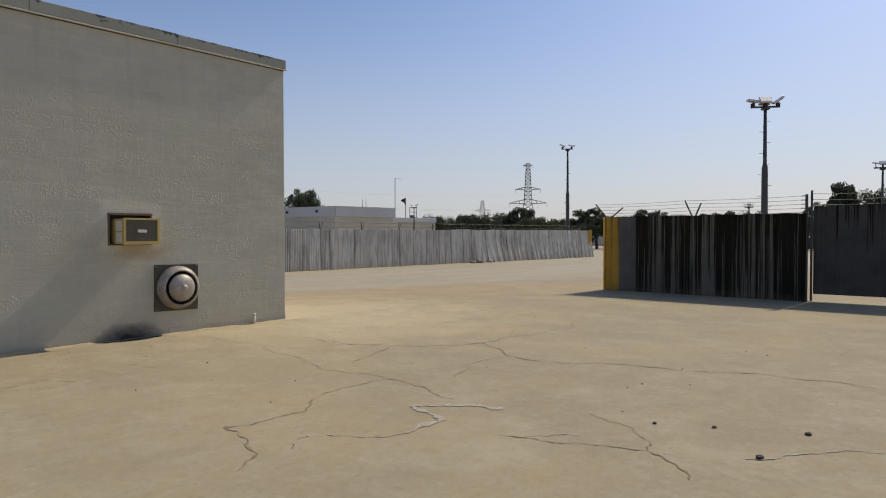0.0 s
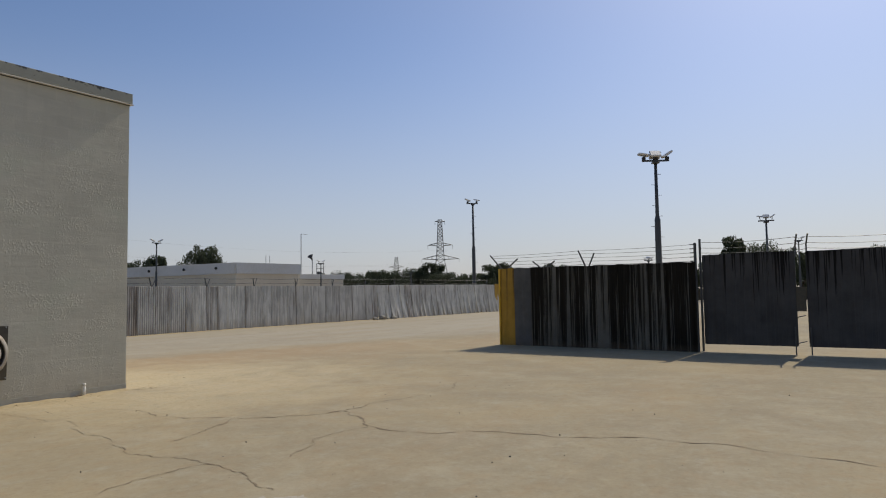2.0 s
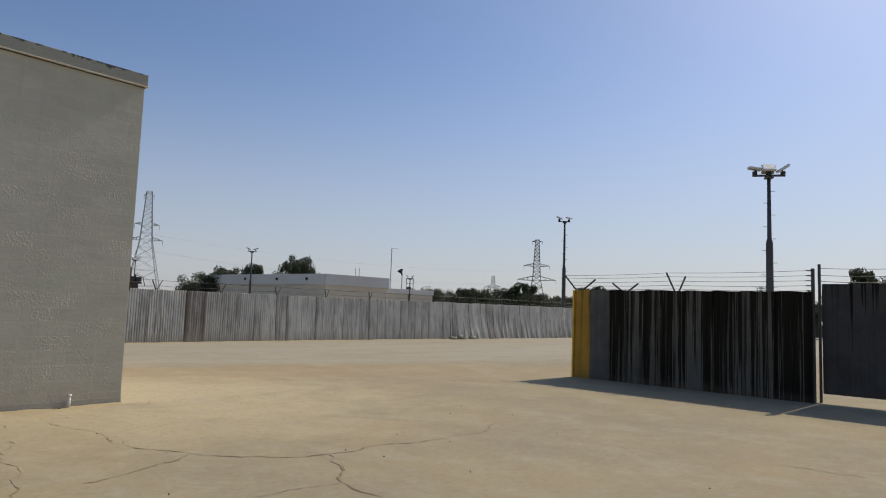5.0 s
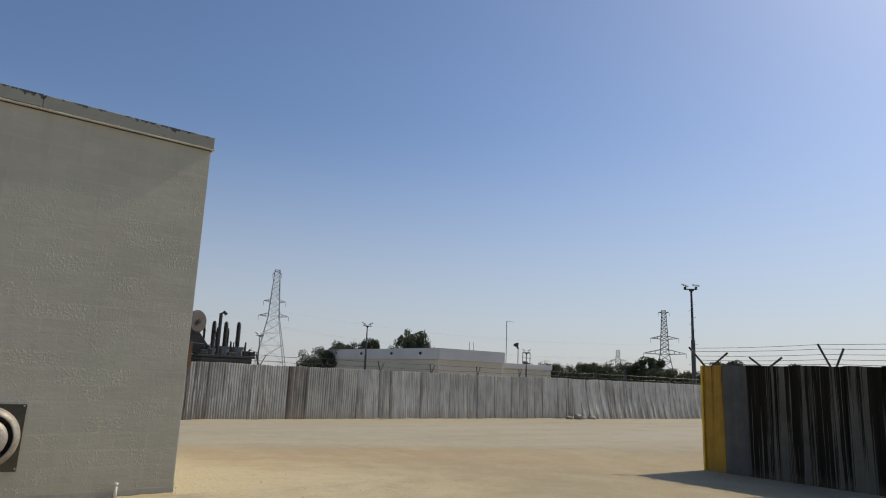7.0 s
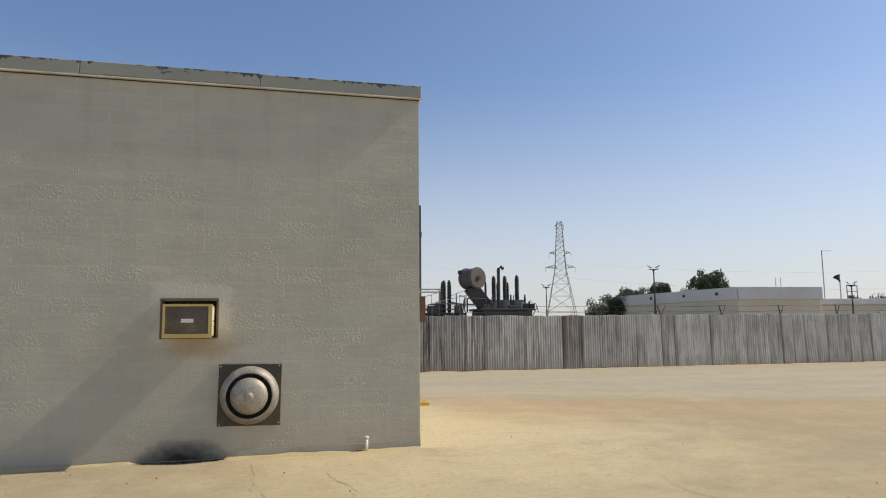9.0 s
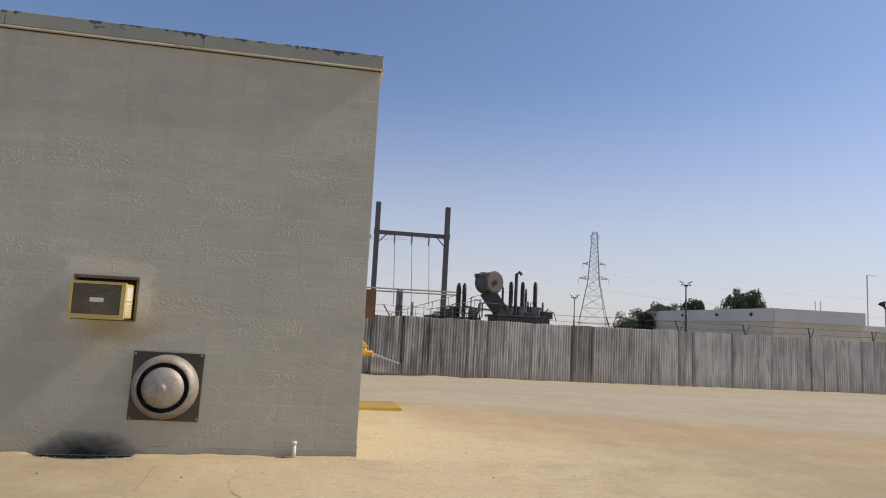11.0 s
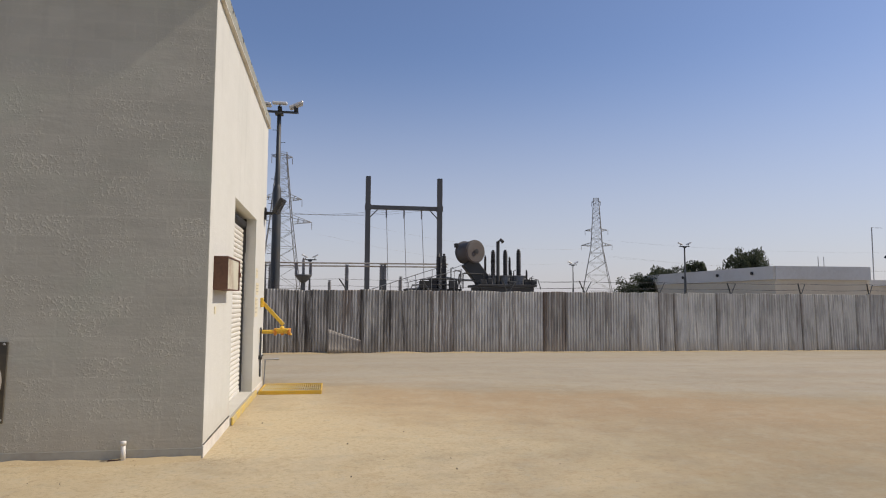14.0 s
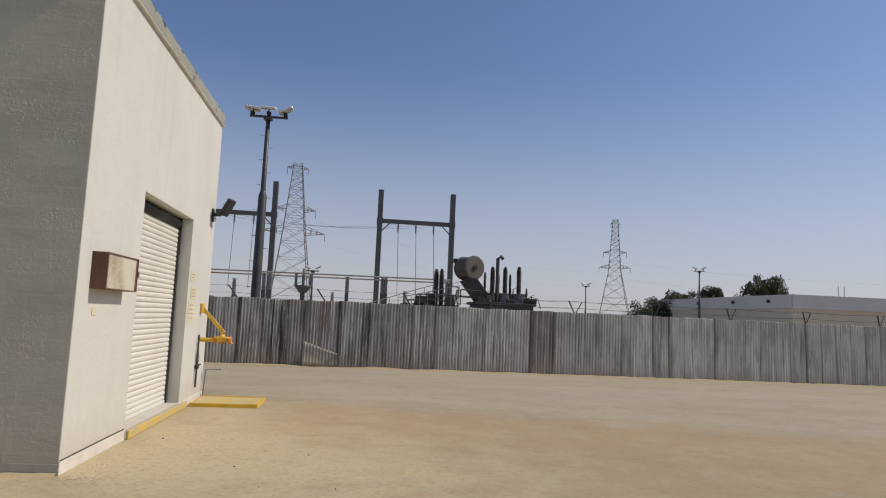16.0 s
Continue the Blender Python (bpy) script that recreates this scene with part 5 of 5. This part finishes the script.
transformer()
for x, y, h in ((2.05, 33, 3.72), (4.12, 33, 3.80), (4.32, 33, 3.80), (-2.4, 33, 3.72), (-2.75, 33, 3.72), (-4.4, 33, 3.3), (8.0, 33, 3.75), (-3.6, 40, 3.3), (1.0, 40, 3.0), (6.0, 40, 3.3)):
    bus_support(x, y, h, "grey insulator post carrying the tubular bus")
for y, z in ((32.9, 3.78), (33.25, 3.62)):
    solid("bus_tube", rod(bmesh.new(), (-9, y, z), (8.2, y, z + 0.08), 0.045, n=8), ALUMINIUM, "long pale aluminium bus tube on insulator posts", "bus tube", group="tubular bus")
disconnector(-0.5, 33)
gantry(4.65, 12.15, 61, 14.4, 11.05)
gantry(-13.6, -5.95, 61, 14.5, 11.0)
for k in range(3):
    p = 4.65 + 7.5 * (0.255 + 0.245 * k)
    q = -13.6 + 7.65 * (0.255 + 0.245 * k)
    strand("overhead_conductor", [(q, 61, 11.0), (p, 61, 11.0)], 0.012, "thin conductor slung between the gantries", "gantry conductors", 0.7)
steps = thing("access_stair", "sloping galvanised handrail and stair behind the fence", "stair")
part("stringer", boxed(-2.3, 2.3, -0.04, 0.04, -0.1, 0.1, 0.01, pose(5.5, 30.5, 2.1, 0, -21)), GALV, steps)
part("rail", rod(bmesh.new(), (3.4, 30.5, 2.25), (7.6, 30.5, 3.65), 0.025, n=6), GALV, steps)
for k in range(9):
    part("baluster", rod(bmesh.new(), (3.5 + 0.48 * k, 30.5, 0.0), (3.5 + 0.48 * k, 30.5, 2.28 + 0.16 * k), 0.02, n=5), GALV, steps)


# ---- pylons ----
def pylon(x, y, top, base, spin, arms, label, r=0.07, waist=0.56, neck=1.1, peak=0.5):
    """A lattice tower: four legs, braced panels and cross arms. arms: (height, half length)."""
    ob = thing("transmission_pylon", label, "pylon", pose(x, y, 0, 0, 0, spin), group="transmission pylons")
    knee = top * waist

    def width(z):
        return base + (neck - base) * z / knee if z < knee else neck + (peak - neck) * (z - knee) / (top - knee)

    levels, z = [0.0], 0.0
    while z < top - 0.4:
        z = min(z + max(width(z) * 1.15, 0.8), top)
        levels.append(z)
    corner = ((1, 1), (-1, 1), (-1, -1), (1, -1))
    for cx, cy in corner:
        part("leg", bent([(cx * width(a), cy * width(a), a) for a in (0.0, knee, top)], r, 4), LATTICE, ob)
    for k in range(4):
        (ax, ay), (bx, by) = corner[k], corner[(k + 1) % 4]
        lines = []
        for a, b in zip(levels, levels[1:]):
            wa, wb = width(a), width(b)
            lines += [((ax * wa, ay * wa, a), (bx * wb, by * wb, b)), ((bx * wa, by * wa, a), (ax * wb, ay * wb, b)), ((ax * wb, ay * wb, b), (bx * wb, by * wb, b))]
        tagged(part("bracing", rods(lines, r * 0.42, 4), LATTICE, ob), kind="stuff")
    for z, reach in arms:
        for s in (-1, 1):
            w = width(z)
            tip = (s * reach, 0, z + 0.15)
            lines = [((s * w, w, z), tip), ((s * w, -w, z), tip), ((s * w, w, z + reach * 0.22), tip), ((s * w, -w, z + reach * 0.22), tip)]
            for f in (0.3, 0.6):
                q = [Vector(a).lerp(Vector(tip), f) for a, _ in lines]
                lines += [(q[0], q[2]), (q[1], q[3]), (q[0], q[1])]
            arm = tagged(part("cross_arm", rods(lines, r * 0.7, 4), LATTICE, ob), kind="stuff")
            part("insulator_string", rod(bmesh.new(), (s * reach, 0, z + 0.1), (s * reach, 0, z - 0.7), 0.035, n=5), GREY_INSULATOR, arm)
    return ob


pylon(47.9, 105.3, 20.4, 3.15, -20, [(11.7, 2.7), (14.4, 2.0), (19.6, 0.8)], "tall slender lattice transmission pylon", 0.05, 0.56, 1.02, 0.45)
pylon(118.3, 70.1, 17.5, 2.6, -58, [(8.5, 4.2), (11.6, 2.8), (17.0, 1.1)], "distant lattice transmission pylon with two cross arms", 0.08, 0.5, 0.85, 0.4)
pylon(-4.95, 72, 19.0, 2.6, 8, [(10.7, 3.6), (13.4, 2.4), (18.4, 1.2)], "lattice transmission pylon with broad arms behind the switchyard", 0.05, 0.58, 1.25, 0.5)
pylon(205, 147, 15.2, 3.2, -52, [(8.0, 4.5), (11.0, 3.0)], "far lattice transmission pylon in haze", 0.09)
for dz, off in ((10.7, 3.4), (13.4, 2.3)):
    strand("power_line", [(-4.4 + off, 72, dz - 1.2), (47.9 + off * 0.6, 105.3, dz * 0.86)], 0.006, "thin high voltage conductor between pylons", "power lines", 2.0)
for dz, off in ((9.0, 4.0), (9.0, -4.0), (12.0, 2.8)):
    strand("power_line", [(118.7 + off, 70.1, dz - 1.2), (205 + off, 147, dz - 1.5)], 0.007, "thin high voltage conductor between pylons", "power lines", 2.0)
    strand("power_line", [(118.7 + off, 70.1, dz - 1.2), (47.9, 105.3 + off * 0.3, dz + 1)], 0.006, "thin high voltage conductor between pylons", "power lines", 2.0)


# ---- low building in the distance ----
def low_building():
    ob = thing("flat_roofed_building", "low cream building with a white parapet band", "building")
    a, b, c = Vector((34.25, 38.2, 0)), Vector((41.9, 37.7, 0)), Vector((33.6, 58.0, 0))

    def quad(p, q, z0, z1, out):
        n = Vector(((q - p).y, -(q - p).x, 0)).normalized()
        bm = bmesh.new()
        vs = [bm.verts.new(v) for v in (p + n * out + Vector((0, 0, z0)), q + n * out + Vector((0, 0, z0)), q + n * out + Vector((0, 0, z1)), p + n * out + Vector((0, 0, z1)), p - n * 0.3 + Vector((0, 0, z0)), q - n * 0.3 + Vector((0, 0, z0)), q - n * 0.3 + Vector((0, 0, z1)), p - n * 0.3 + Vector((0, 0, z1)))]
        for f in ((0, 1, 2, 3), (5, 4, 7, 6), (1, 5, 6, 2), (4, 0, 3, 7), (3, 2, 6, 7), (4, 5, 1, 0)):
            bm.faces.new([vs[i] for i in f])
        return bm

    d = b + (c - a)
    for p, q in ((a, b), (c, a), (d, c), (b, d)):
        part("wall", quad(p, q, 0, 3.40, 0.0), HOUSE_WALL, ob, "cream rendered wall")
        part("parapet", quad(p, q, 3.404, 4.42, 0.14), HOUSE_BAND, ob, "white parapet band")
    lift = Vector((0, 0, 4.2))
    part("roof", shell([[a + lift, b + lift], [c + lift, d + lift]], (0, 0, -0.2)), ROOF, ob)
    for f in (0.12, 0.35, 0.62):
        p = a.lerp(c, f)
        part("wall_lamp", turned([(0, 0), (0.12, 0.0), (0.14, 0.12), (0, 0.18)], 10, pose(p.x - 0.16, p.y, 3.95, 0, -90)), BLACK, ob, "small dark lamp on the parapet")
    for x in (38.6, 39.1):
        part("aerial", rod(bmesh.new(), (x, 39, 4.2), (x, 39, 5.25), 0.03, n=5), GALV, ob)
    wing = thing("low_annex", "low white flat-roofed annex beside the building", "building")
    part("wall", boxed(42.3, 50.0, 39.0, 46.0, 0, 3.0, 0.02), HOUSE_WALL, wing)
    part("parapet", boxed(42.28, 50.1, 38.9, 46.1, 3.004, 3.5, 0.02), HOUSE_BAND, wing, "white parapet band")
    mast = thing("radio_mast", "slim pale radio mast with a short side arm", "mast")
    part("pole", rod(bmesh.new(), (44.4, 40.0, 3.5), (44.4, 40.0, 7.8), 0.045, n=6), GALV, mast)
    part("side_arm", rod(bmesh.new(), (44.4, 40.0, 7.78), (45.4, 40.0, 7.78), 0.02, n=5), GALV, mast)
    frame_ob = thing("roof_frame", "small dark pipe frame standing on the annex roof", "frame")
    for x in (47.3, 48.4):
        part("upright", rod(bmesh.new(), (x, 40.5, 3.5), (x, 40.5, 4.75), 0.035, n=6), DARK_STEEL, frame_ob)
    for z in (4.2, 4.72):
        part("crossbar", rod(bmesh.new(), (47.25, 40.5, z), (48.45, 40.5, z), 0.03, n=6), DARK_STEEL, frame_ob)
    part("box", boxed(47.45, 47.9, 40.3, 40.6, 3.505, 3.85, 0.02), DARK_STEEL, frame_ob)
    dish = thing("siren_horn", "dark horn on a short rooftop pole", "siren")
    part("pole", rod(bmesh.new(), (46.6, 40.5, 3.5), (46.6, 40.5, 5.2), 0.05, n=6), GALV, dish)
    part("horn", turned([(0.08, 0), (0.12, 0.25), (0.32, 0.55), (0.0, 0.4)], 14, pose(46.6, 40.5, 5.1, 0, -35)), BLACK, dish, "", True)


low_building()


# ---- trees ----
def tree_mesh(seed, spread, tall, leaves):
    """Trunk and limbs, and a crown of many small leaf blades gathered in uneven clumps."""
    rs = random.Random(seed)
    wood, crown = bmesh.new(), bmesh.new()
    fork = tall * 0.35
    rod(wood, (0, 0, 0), (0.1, 0.05, fork), 0.22, 0.15, 8)
    tips = []
    for k in range(7):
        a = math.tau * k / 7 + rs.uniform(-0.3, 0.3)
        reach = spread * rs.uniform(0.35, 0.8)
        tip = Vector((reach * math.cos(a), reach * math.sin(a), tall * rs.uniform(0.5, 0.9)))
        rod(wood, (0.1, 0.05, fork - 0.1), tip * 0.6 + Vector((0, 0, fork * 0.35)), 0.10, 0.06, 6)
        rod(wood, tip * 0.6 + Vector((0, 0, fork * 0.35)), tip, 0.06, 0.02, 5)
        tips.append(tip)
    clumps = []
    for tip in tips:
        for _ in range(7):
            clumps.append((tip + Vector((rs.gauss(0, spread * 0.22), rs.gauss(0, spread * 0.22), rs.gauss(0, tall * 0.10))), rs.uniform(0.4, 1.0) * spread * 0.36))
    for _ in range(8):
        clumps.append((Vector((rs.gauss(0, spread * 0.3), rs.gauss(0, spread * 0.3), tall * rs.uniform(0.45, 0.97))), spread * rs.uniform(0.12, 0.26)))
    for k in range(leaves):
        c, r = clumps[k % len(clumps)]
        off = Vector((rs.gauss(0, 1), rs.gauss(0, 1), rs.gauss(0, 0.85)))
        off *= r * rs.random() ** 0.4 / max(off.length, 0.01)
        at = c + off
        q = Euler((rs.uniform(0, 6.28), rs.uniform(0, 6.28), rs.uniform(0, 6.28))).to_matrix()
        s = rs.uniform(0.07, 0.15) * (tall / 5)
        corners = [at + q @ Vector(v) for v in ((-s, 0, 0), (0, -s * 0.55, 0.02), (s, 0, 0), (0, s * 0.55, 0.02))]
        crown.faces.new([crown.verts.new(v) for v in corners])
    return link_mesh("trunk", wood, BARK, True), link_mesh("crown", crown, LEAVES)


KINDS = [tree_mesh(3, 2.3, 5.0, 8500), tree_mesh(8, 2.9, 4.6, 9500), tree_mesh(15, 2.0, 5.6, 8000)]


def tree(x, y, kind, size, wide, spin, label):
    ob = thing("tree", label, "tree", pose(x, y, 0, 0, 0, spin), group="trees beyond the yard")
    for nm, me in zip(("trunk", "crown"), KINDS[kind]):
        child = new(nm, me)
        child.parent = ob
        child.scale = (wide, wide, size)


DUSTY = "dusty dark green tree with a dense uneven crown"
HEDGE = "low dusty tree in a far row"
for x, y, kind, size, wide in ((41.0, 52.5, 0, 1.36, 0.88), (42.4, 51.3, 1, 1.22, 0.5), (33.4, 57.8, 1, 0.96, 0.98), (36.2, 56.8, 0, 1.04, 0.9), (38.0, 55.8, 2, 0.98, 0.8)):
    tree(x, y, kind, size, wide, x * 37 % 360, DUSTY)
for k in range(15):
    f = k / 14
    x, y = 52.0 + 13.5 * f, 44.0 - 31.0 * f
    s = (0.66, 0.72, 0.60, 0.70, 0.78, 0.72, 0.62, 0.64, 0.70, 0.66, 0.60, 0.66, 0.62, 0.66, 0.62)[k]
    tree(x + (k % 3) * 1.3, y, k % 3, s * 1.12, 0.86, k * 53 % 360, HEDGE)
for x, y, kind, size in ((66.5, 9.0, 1, 0.80), (67.5, 3.2, 0, 0.92), (68.5, 1.2, 2, 1.12), (68.5, -1.2, 1, 1.2), (69.0, -4.2, 0, 1.02), (69, -8.0, 1, 0.95), (69, -13.0, 0, 1.0)):
    tree(x, y, kind, size * 1.02, 0.72, x * 91 % 360, DUSTY)
for k in range(22):
    tree(88 + (k % 4) * 5, 70 - 5.2 * k, k % 3, 0.72, 1.4, k * 47 % 360, HEDGE)
far_wall = thing("perimeter_wall", "long low dark boundary wall before the trees", "wall", kind="structure")
part("wall_run", boxed(72, 72.3, -30, 20, 0, 1.25, 0.02), BLACK_PLATE, far_wall)
part("wall_run", boxed(80, 80.3, 20.1, 75, 0, 1.3, 0.02), HOUSE_WALL, far_wall)


# ---- cracks, sand and litter on the ground ----
def crack(points, wide, material, label, seed, z=0.004):
    """A ragged strip along way points, split again and again by chance."""
    rs = random.Random(seed)
    pts = [Vector((px, py)) for px, py in points]
    for level in range(4):
        fine = []
        for p, q in zip(pts, pts[1:]):
            n = Vector((-(q - p).y, (q - p).x))
            fine += [p, (p + q) / 2 + n * rs.uniform(-0.15, 0.15)]
        pts = fine + [pts[-1]]
    bm = bmesh.new()
    last = None
    for i, p in enumerate(pts):
        t = (pts[min(i + 1, len(pts) - 1)] - pts[max(i - 1, 0)]).normalized()
        n = Vector((-t.y, t.x))
        w = 0.48 * wide * rs.choice((0.25, 0.5, 0.8, 1.1, 1.7)) * rs.uniform(0.7, 1.2) * (0.25 if i in (0, len(pts) - 1) else 1)
        side = rs.uniform(0.3, 0.7)
        pair = [bm.verts.new((*(p + n * w * side), z)), bm.verts.new((*(p - n * w * (1 - side)), z))]
        if last:
            bm.faces.new((last[0], last[1], pair[1], pair[0]))
        last = pair
    bmesh.ops.recalc_face_normals(bm, faces=bm.faces[:])
    for f in bm.faces:
        if f.normal.z < 0:
            f.normal_flip()
    return solid("ground_crack", bm, material, label, "crack", group="cracks in the yard", kind="structure")


LINE = "thin dark ragged crack in the concrete yard"
FAINT = "faint old crack filled with sand in the yard"
SALT = "pale salt-edged crack in the concrete yard"
for k, (pts, w) in enumerate((
    ([(-1.1, -2.3), (-0.81, -3.64), (0.25, -4.54), (-0.38, -5.48), (0.09, -7.27), (0.46, -9.68), (1.2, -14)], 0.035),
    ([(0.25, -4.54), (0.87, -4.52), (1.7, -4.75), (3.3, -4.4)], 0.028),
    ([(-0.81, -3.64), (-1.49, -3.98), (-2.05, -4.1)], 0.028),
    ([(-2.46, -3.85), (-2.54, -4.58), (-2.44, -5.28), (-2.55, -5.93), (-2.7, -6.4)], 0.028),
    ([(-2.44, -5.28), (-3.12, -5.15), (-3.96, -5.63), (-4.7, -5.5)], 0.026),
    ([(-0.38, -5.48), (-1.2, -5.4), (-1.9, -5.75)], 0.02),
    ([(-5.23, -6.5), (-4.78, -5.95), (-4.68, -5.46)], 0.045),
    ([(-3.33, -7.48), (-3.23, -7.95), (-2.98, -8.52), (-3.39, -8.98)], 0.03),
    ([(-2.98, -8.52), (-2.5, -8.2), (-2.3, -7.7)], 0.025),
    ([(-5.47, -2.37), (-4.97, -2.19), (-4.76, -2.59), (-5.3, -2.65)], 0.03),
    ([(-4.41, -2.03), (-4.26, -2.62)], 0.025),
    ([(-3.96, -2.02), (-3.8, -2.6)], 0.022),
    ([(3.53, -7.71), (3.92, -9.31), (4.4, -12)], 0.025),
    ([(2.2, -2.2), (3.2, -4.9), (3.5, -7.7)], 0.018),
    ([(-2.15, -0.5), (-2.09, -1.02), (-1.94, -2.07), (-2.46, -3.85)], 0.024),
    ([(-1.2, -0.9), (-1.1, -1.83), (-1.1, -2.3)], 0.022),
)):
    crack(pts, w, CRACK_FAINT if k in (9, 10, 11, 13, 14, 15, 16) else CRACK, FAINT if k in (9, 10, 11, 13, 14, 15, 16) else LINE, 200 + k)
for k, (pts, w) in enumerate((
    ([(-4.69, -6.39), (-4.5, -6.22), (-4.39, -6.24)], 0.03),
    ([(-4.28, -6.33), (-4.03, -6.74), (-3.84, -6.81)], 0.03),
    ([(-3.84, -6.81), (-3.31, -6.77), (-3.17, -6.26), (-2.79, -6.66), (-2.7, -6.99)], 0.13),
    ([(-3.36, -7.42), (-3.15, -7.75), (-2.95, -7.95)], 0.035),
    ([(-2.75, -9.09), (-2.39, -9.39), (-2.13, -9.6), (-1.9, -9.93)], 0.03),
)):
    crack(pts, w, CRACK_PALE, SALT, 300 + k, 0.0055)


def drift(length, along, seed, deep, label):
    """Sand blown against a wall foot, with an uneven front edge."""
    bm = bmesh.new()
    n, m = 260, 7
    grid = []
    for i in range(n + 1):
        u = i / n * length
        reach = deep * (0.55 + 0.75 * noise.noise((u * 0.7 + seed, 0.3, 0)) + 0.35 * noise.noise((u * 3.1 + seed, 2.3, 0)))
        swept = 0.04 if seed < 2 and 2.45 < u < 3.6 else 1.0
        reach *= max(swept, 0.1)
        tall = 0.04 * swept * max(0.12, 0.62 + 0.9 * noise.noise((u * 0.9 + seed, 5.1, 0)) + 0.3 * noise.noise((u * 4 + seed, 7, 0)))
        row = []
        for j in range(m + 1):
            v = j / m
            h = tall * (1 - v) ** 1.6 * (1 + 0.25 * noise.noise((u * 9, v * 5, seed)))
            row.append(bm.verts.new((*along(u, max(reach, 0.02) * v), max(h, 0) + 0.001 - (0.004 if j == m else 0))))
        grid.append(row)
    for i in range(n):
        for j in range(m):
            bm.faces.new((grid[i][j], grid[i + 1][j], grid[i + 1][j + 1], grid[i][j + 1]))
    bmesh.ops.recalc_face_normals(bm, faces=bm.faces[:])
    if sum(f.normal.z for f in bm.faces) < 0:
        bmesh.ops.reverse_faces(bm, faces=bm.faces[:])
    return solid("sand_drift", bm, SAND, label, "sand", kind="stuff", smooth=True)


drift(13.0, lambda u, v: (0.0 - u, -0.014 - v), 1.7, 0.26, "pale loose sand drifted against the shaded wall")
drift(42, lambda u, v: (-7 + u, fence_y(-7 + u) - 0.03 - v), 9.2, 0.30, "pale sand drifted against the long fence foot")

rng = random.Random(77)
bm = bmesh.new()
for k in range(130):
    px, py = rng.uniform(-7.5, 4.5), rng.uniform(-10.2, 2.0)
    if px < 0.15 and py > -0.3:
        py -= 2.5
    s = rng.choice((0.003, 0.004, 0.006, 0.009))
    bmesh.ops.create_icosphere(bm, subdivisions=1, radius=s, matrix=pose(px, py, s * 0.45, rng.uniform(0, 90), rng.uniform(0, 90), 0) @ Matrix.Diagonal((1.3, 0.9, 0.6, 1)))
solid("gravel", bm, STONE, "scattered small dark pebbles on the yard", "gravel", kind="stuff")
bm = bmesh.new()
for k in range(1500):
    f = rng.random()
    if k % 4:
        px, py = -9.0 * f + 0.4, -0.03 - abs(rng.gauss(0, 0.16))
    else:
        px, py = 0.04 + abs(rng.gauss(0, 0.22)), -0.3 + 2.2 * f
    s = rng.choice((0.003, 0.004, 0.006, 0.008))
    m = pose(px, py, s * 0.3 + (0.012 if py > -0.1 and px < 0 else 0), rng.uniform(-25, 25), rng.uniform(-25, 25), rng.uniform(0, 180)) @ Matrix.Diagonal((1.3, 1.0, 0.6, 1))
    c = [bm.verts.new(m @ Vector(v)) for v in ((s, 0, 0), (0, s, 0), (-s, 0, 0), (0, -s, 0), (0, 0, s), (0, 0, -s))]
    for a, b in ((0, 1), (1, 2), (2, 3), (3, 0)):
        bm.faces.new((c[a], c[b], c[4]))
        bm.faces.new((c[b], c[a], c[5]))
solid("grit", bm, GRIT, "tan crumbs of mortar and grit along the wall foot", "grit", kind="stuff")
for k, (px, py, s) in enumerate(((-1.76, -9.38, 0.026), (-2.63, -9.23, 0.03), (-2.04, -8.72, 0.02), (-2.25, -8.28, 0.018), (-0.86, -7.57, 0.012))):
    bm = bmesh.new()
    bmesh.ops.create_icosphere(bm, subdivisions=2, radius=s)
    for v in bm.verts:
        v.co *= 1 + 0.35 * noise.noise(v.co * 60 + Vector((k, 0, 0)))
        v.co.z *= 0.6
    solid("pebble", bm, STONE, "small dark stone lying on the yard", "stone", pose(px, py, s * 0.4, 0, 0, 40 * k), group="loose stones on the yard")

# broken concrete at the fence foot
for k, (px, s) in enumerate(((22.3, 0.16), (22.9, 0.22), (23.3, 0.13), (23.9, 0.18))):
    bm = bmesh.new()
    bmesh.ops.create_icosphere(bm, subdivisions=2, radius=s)
    for v in bm.verts:
        v.co *= 1 + 0.45 * noise.noise(v.co * 6 + Vector((k * 3, 1, 0)))
        v.co.z *= 0.6
    solid("concrete_lump", bm, PLINTH, "pale broken concrete lump at the fence foot", "rubble", pose(px, fence_y(px) - 0.28, s * 0.35, 0, 0, 70 * k), group="broken concrete at the fence foot")
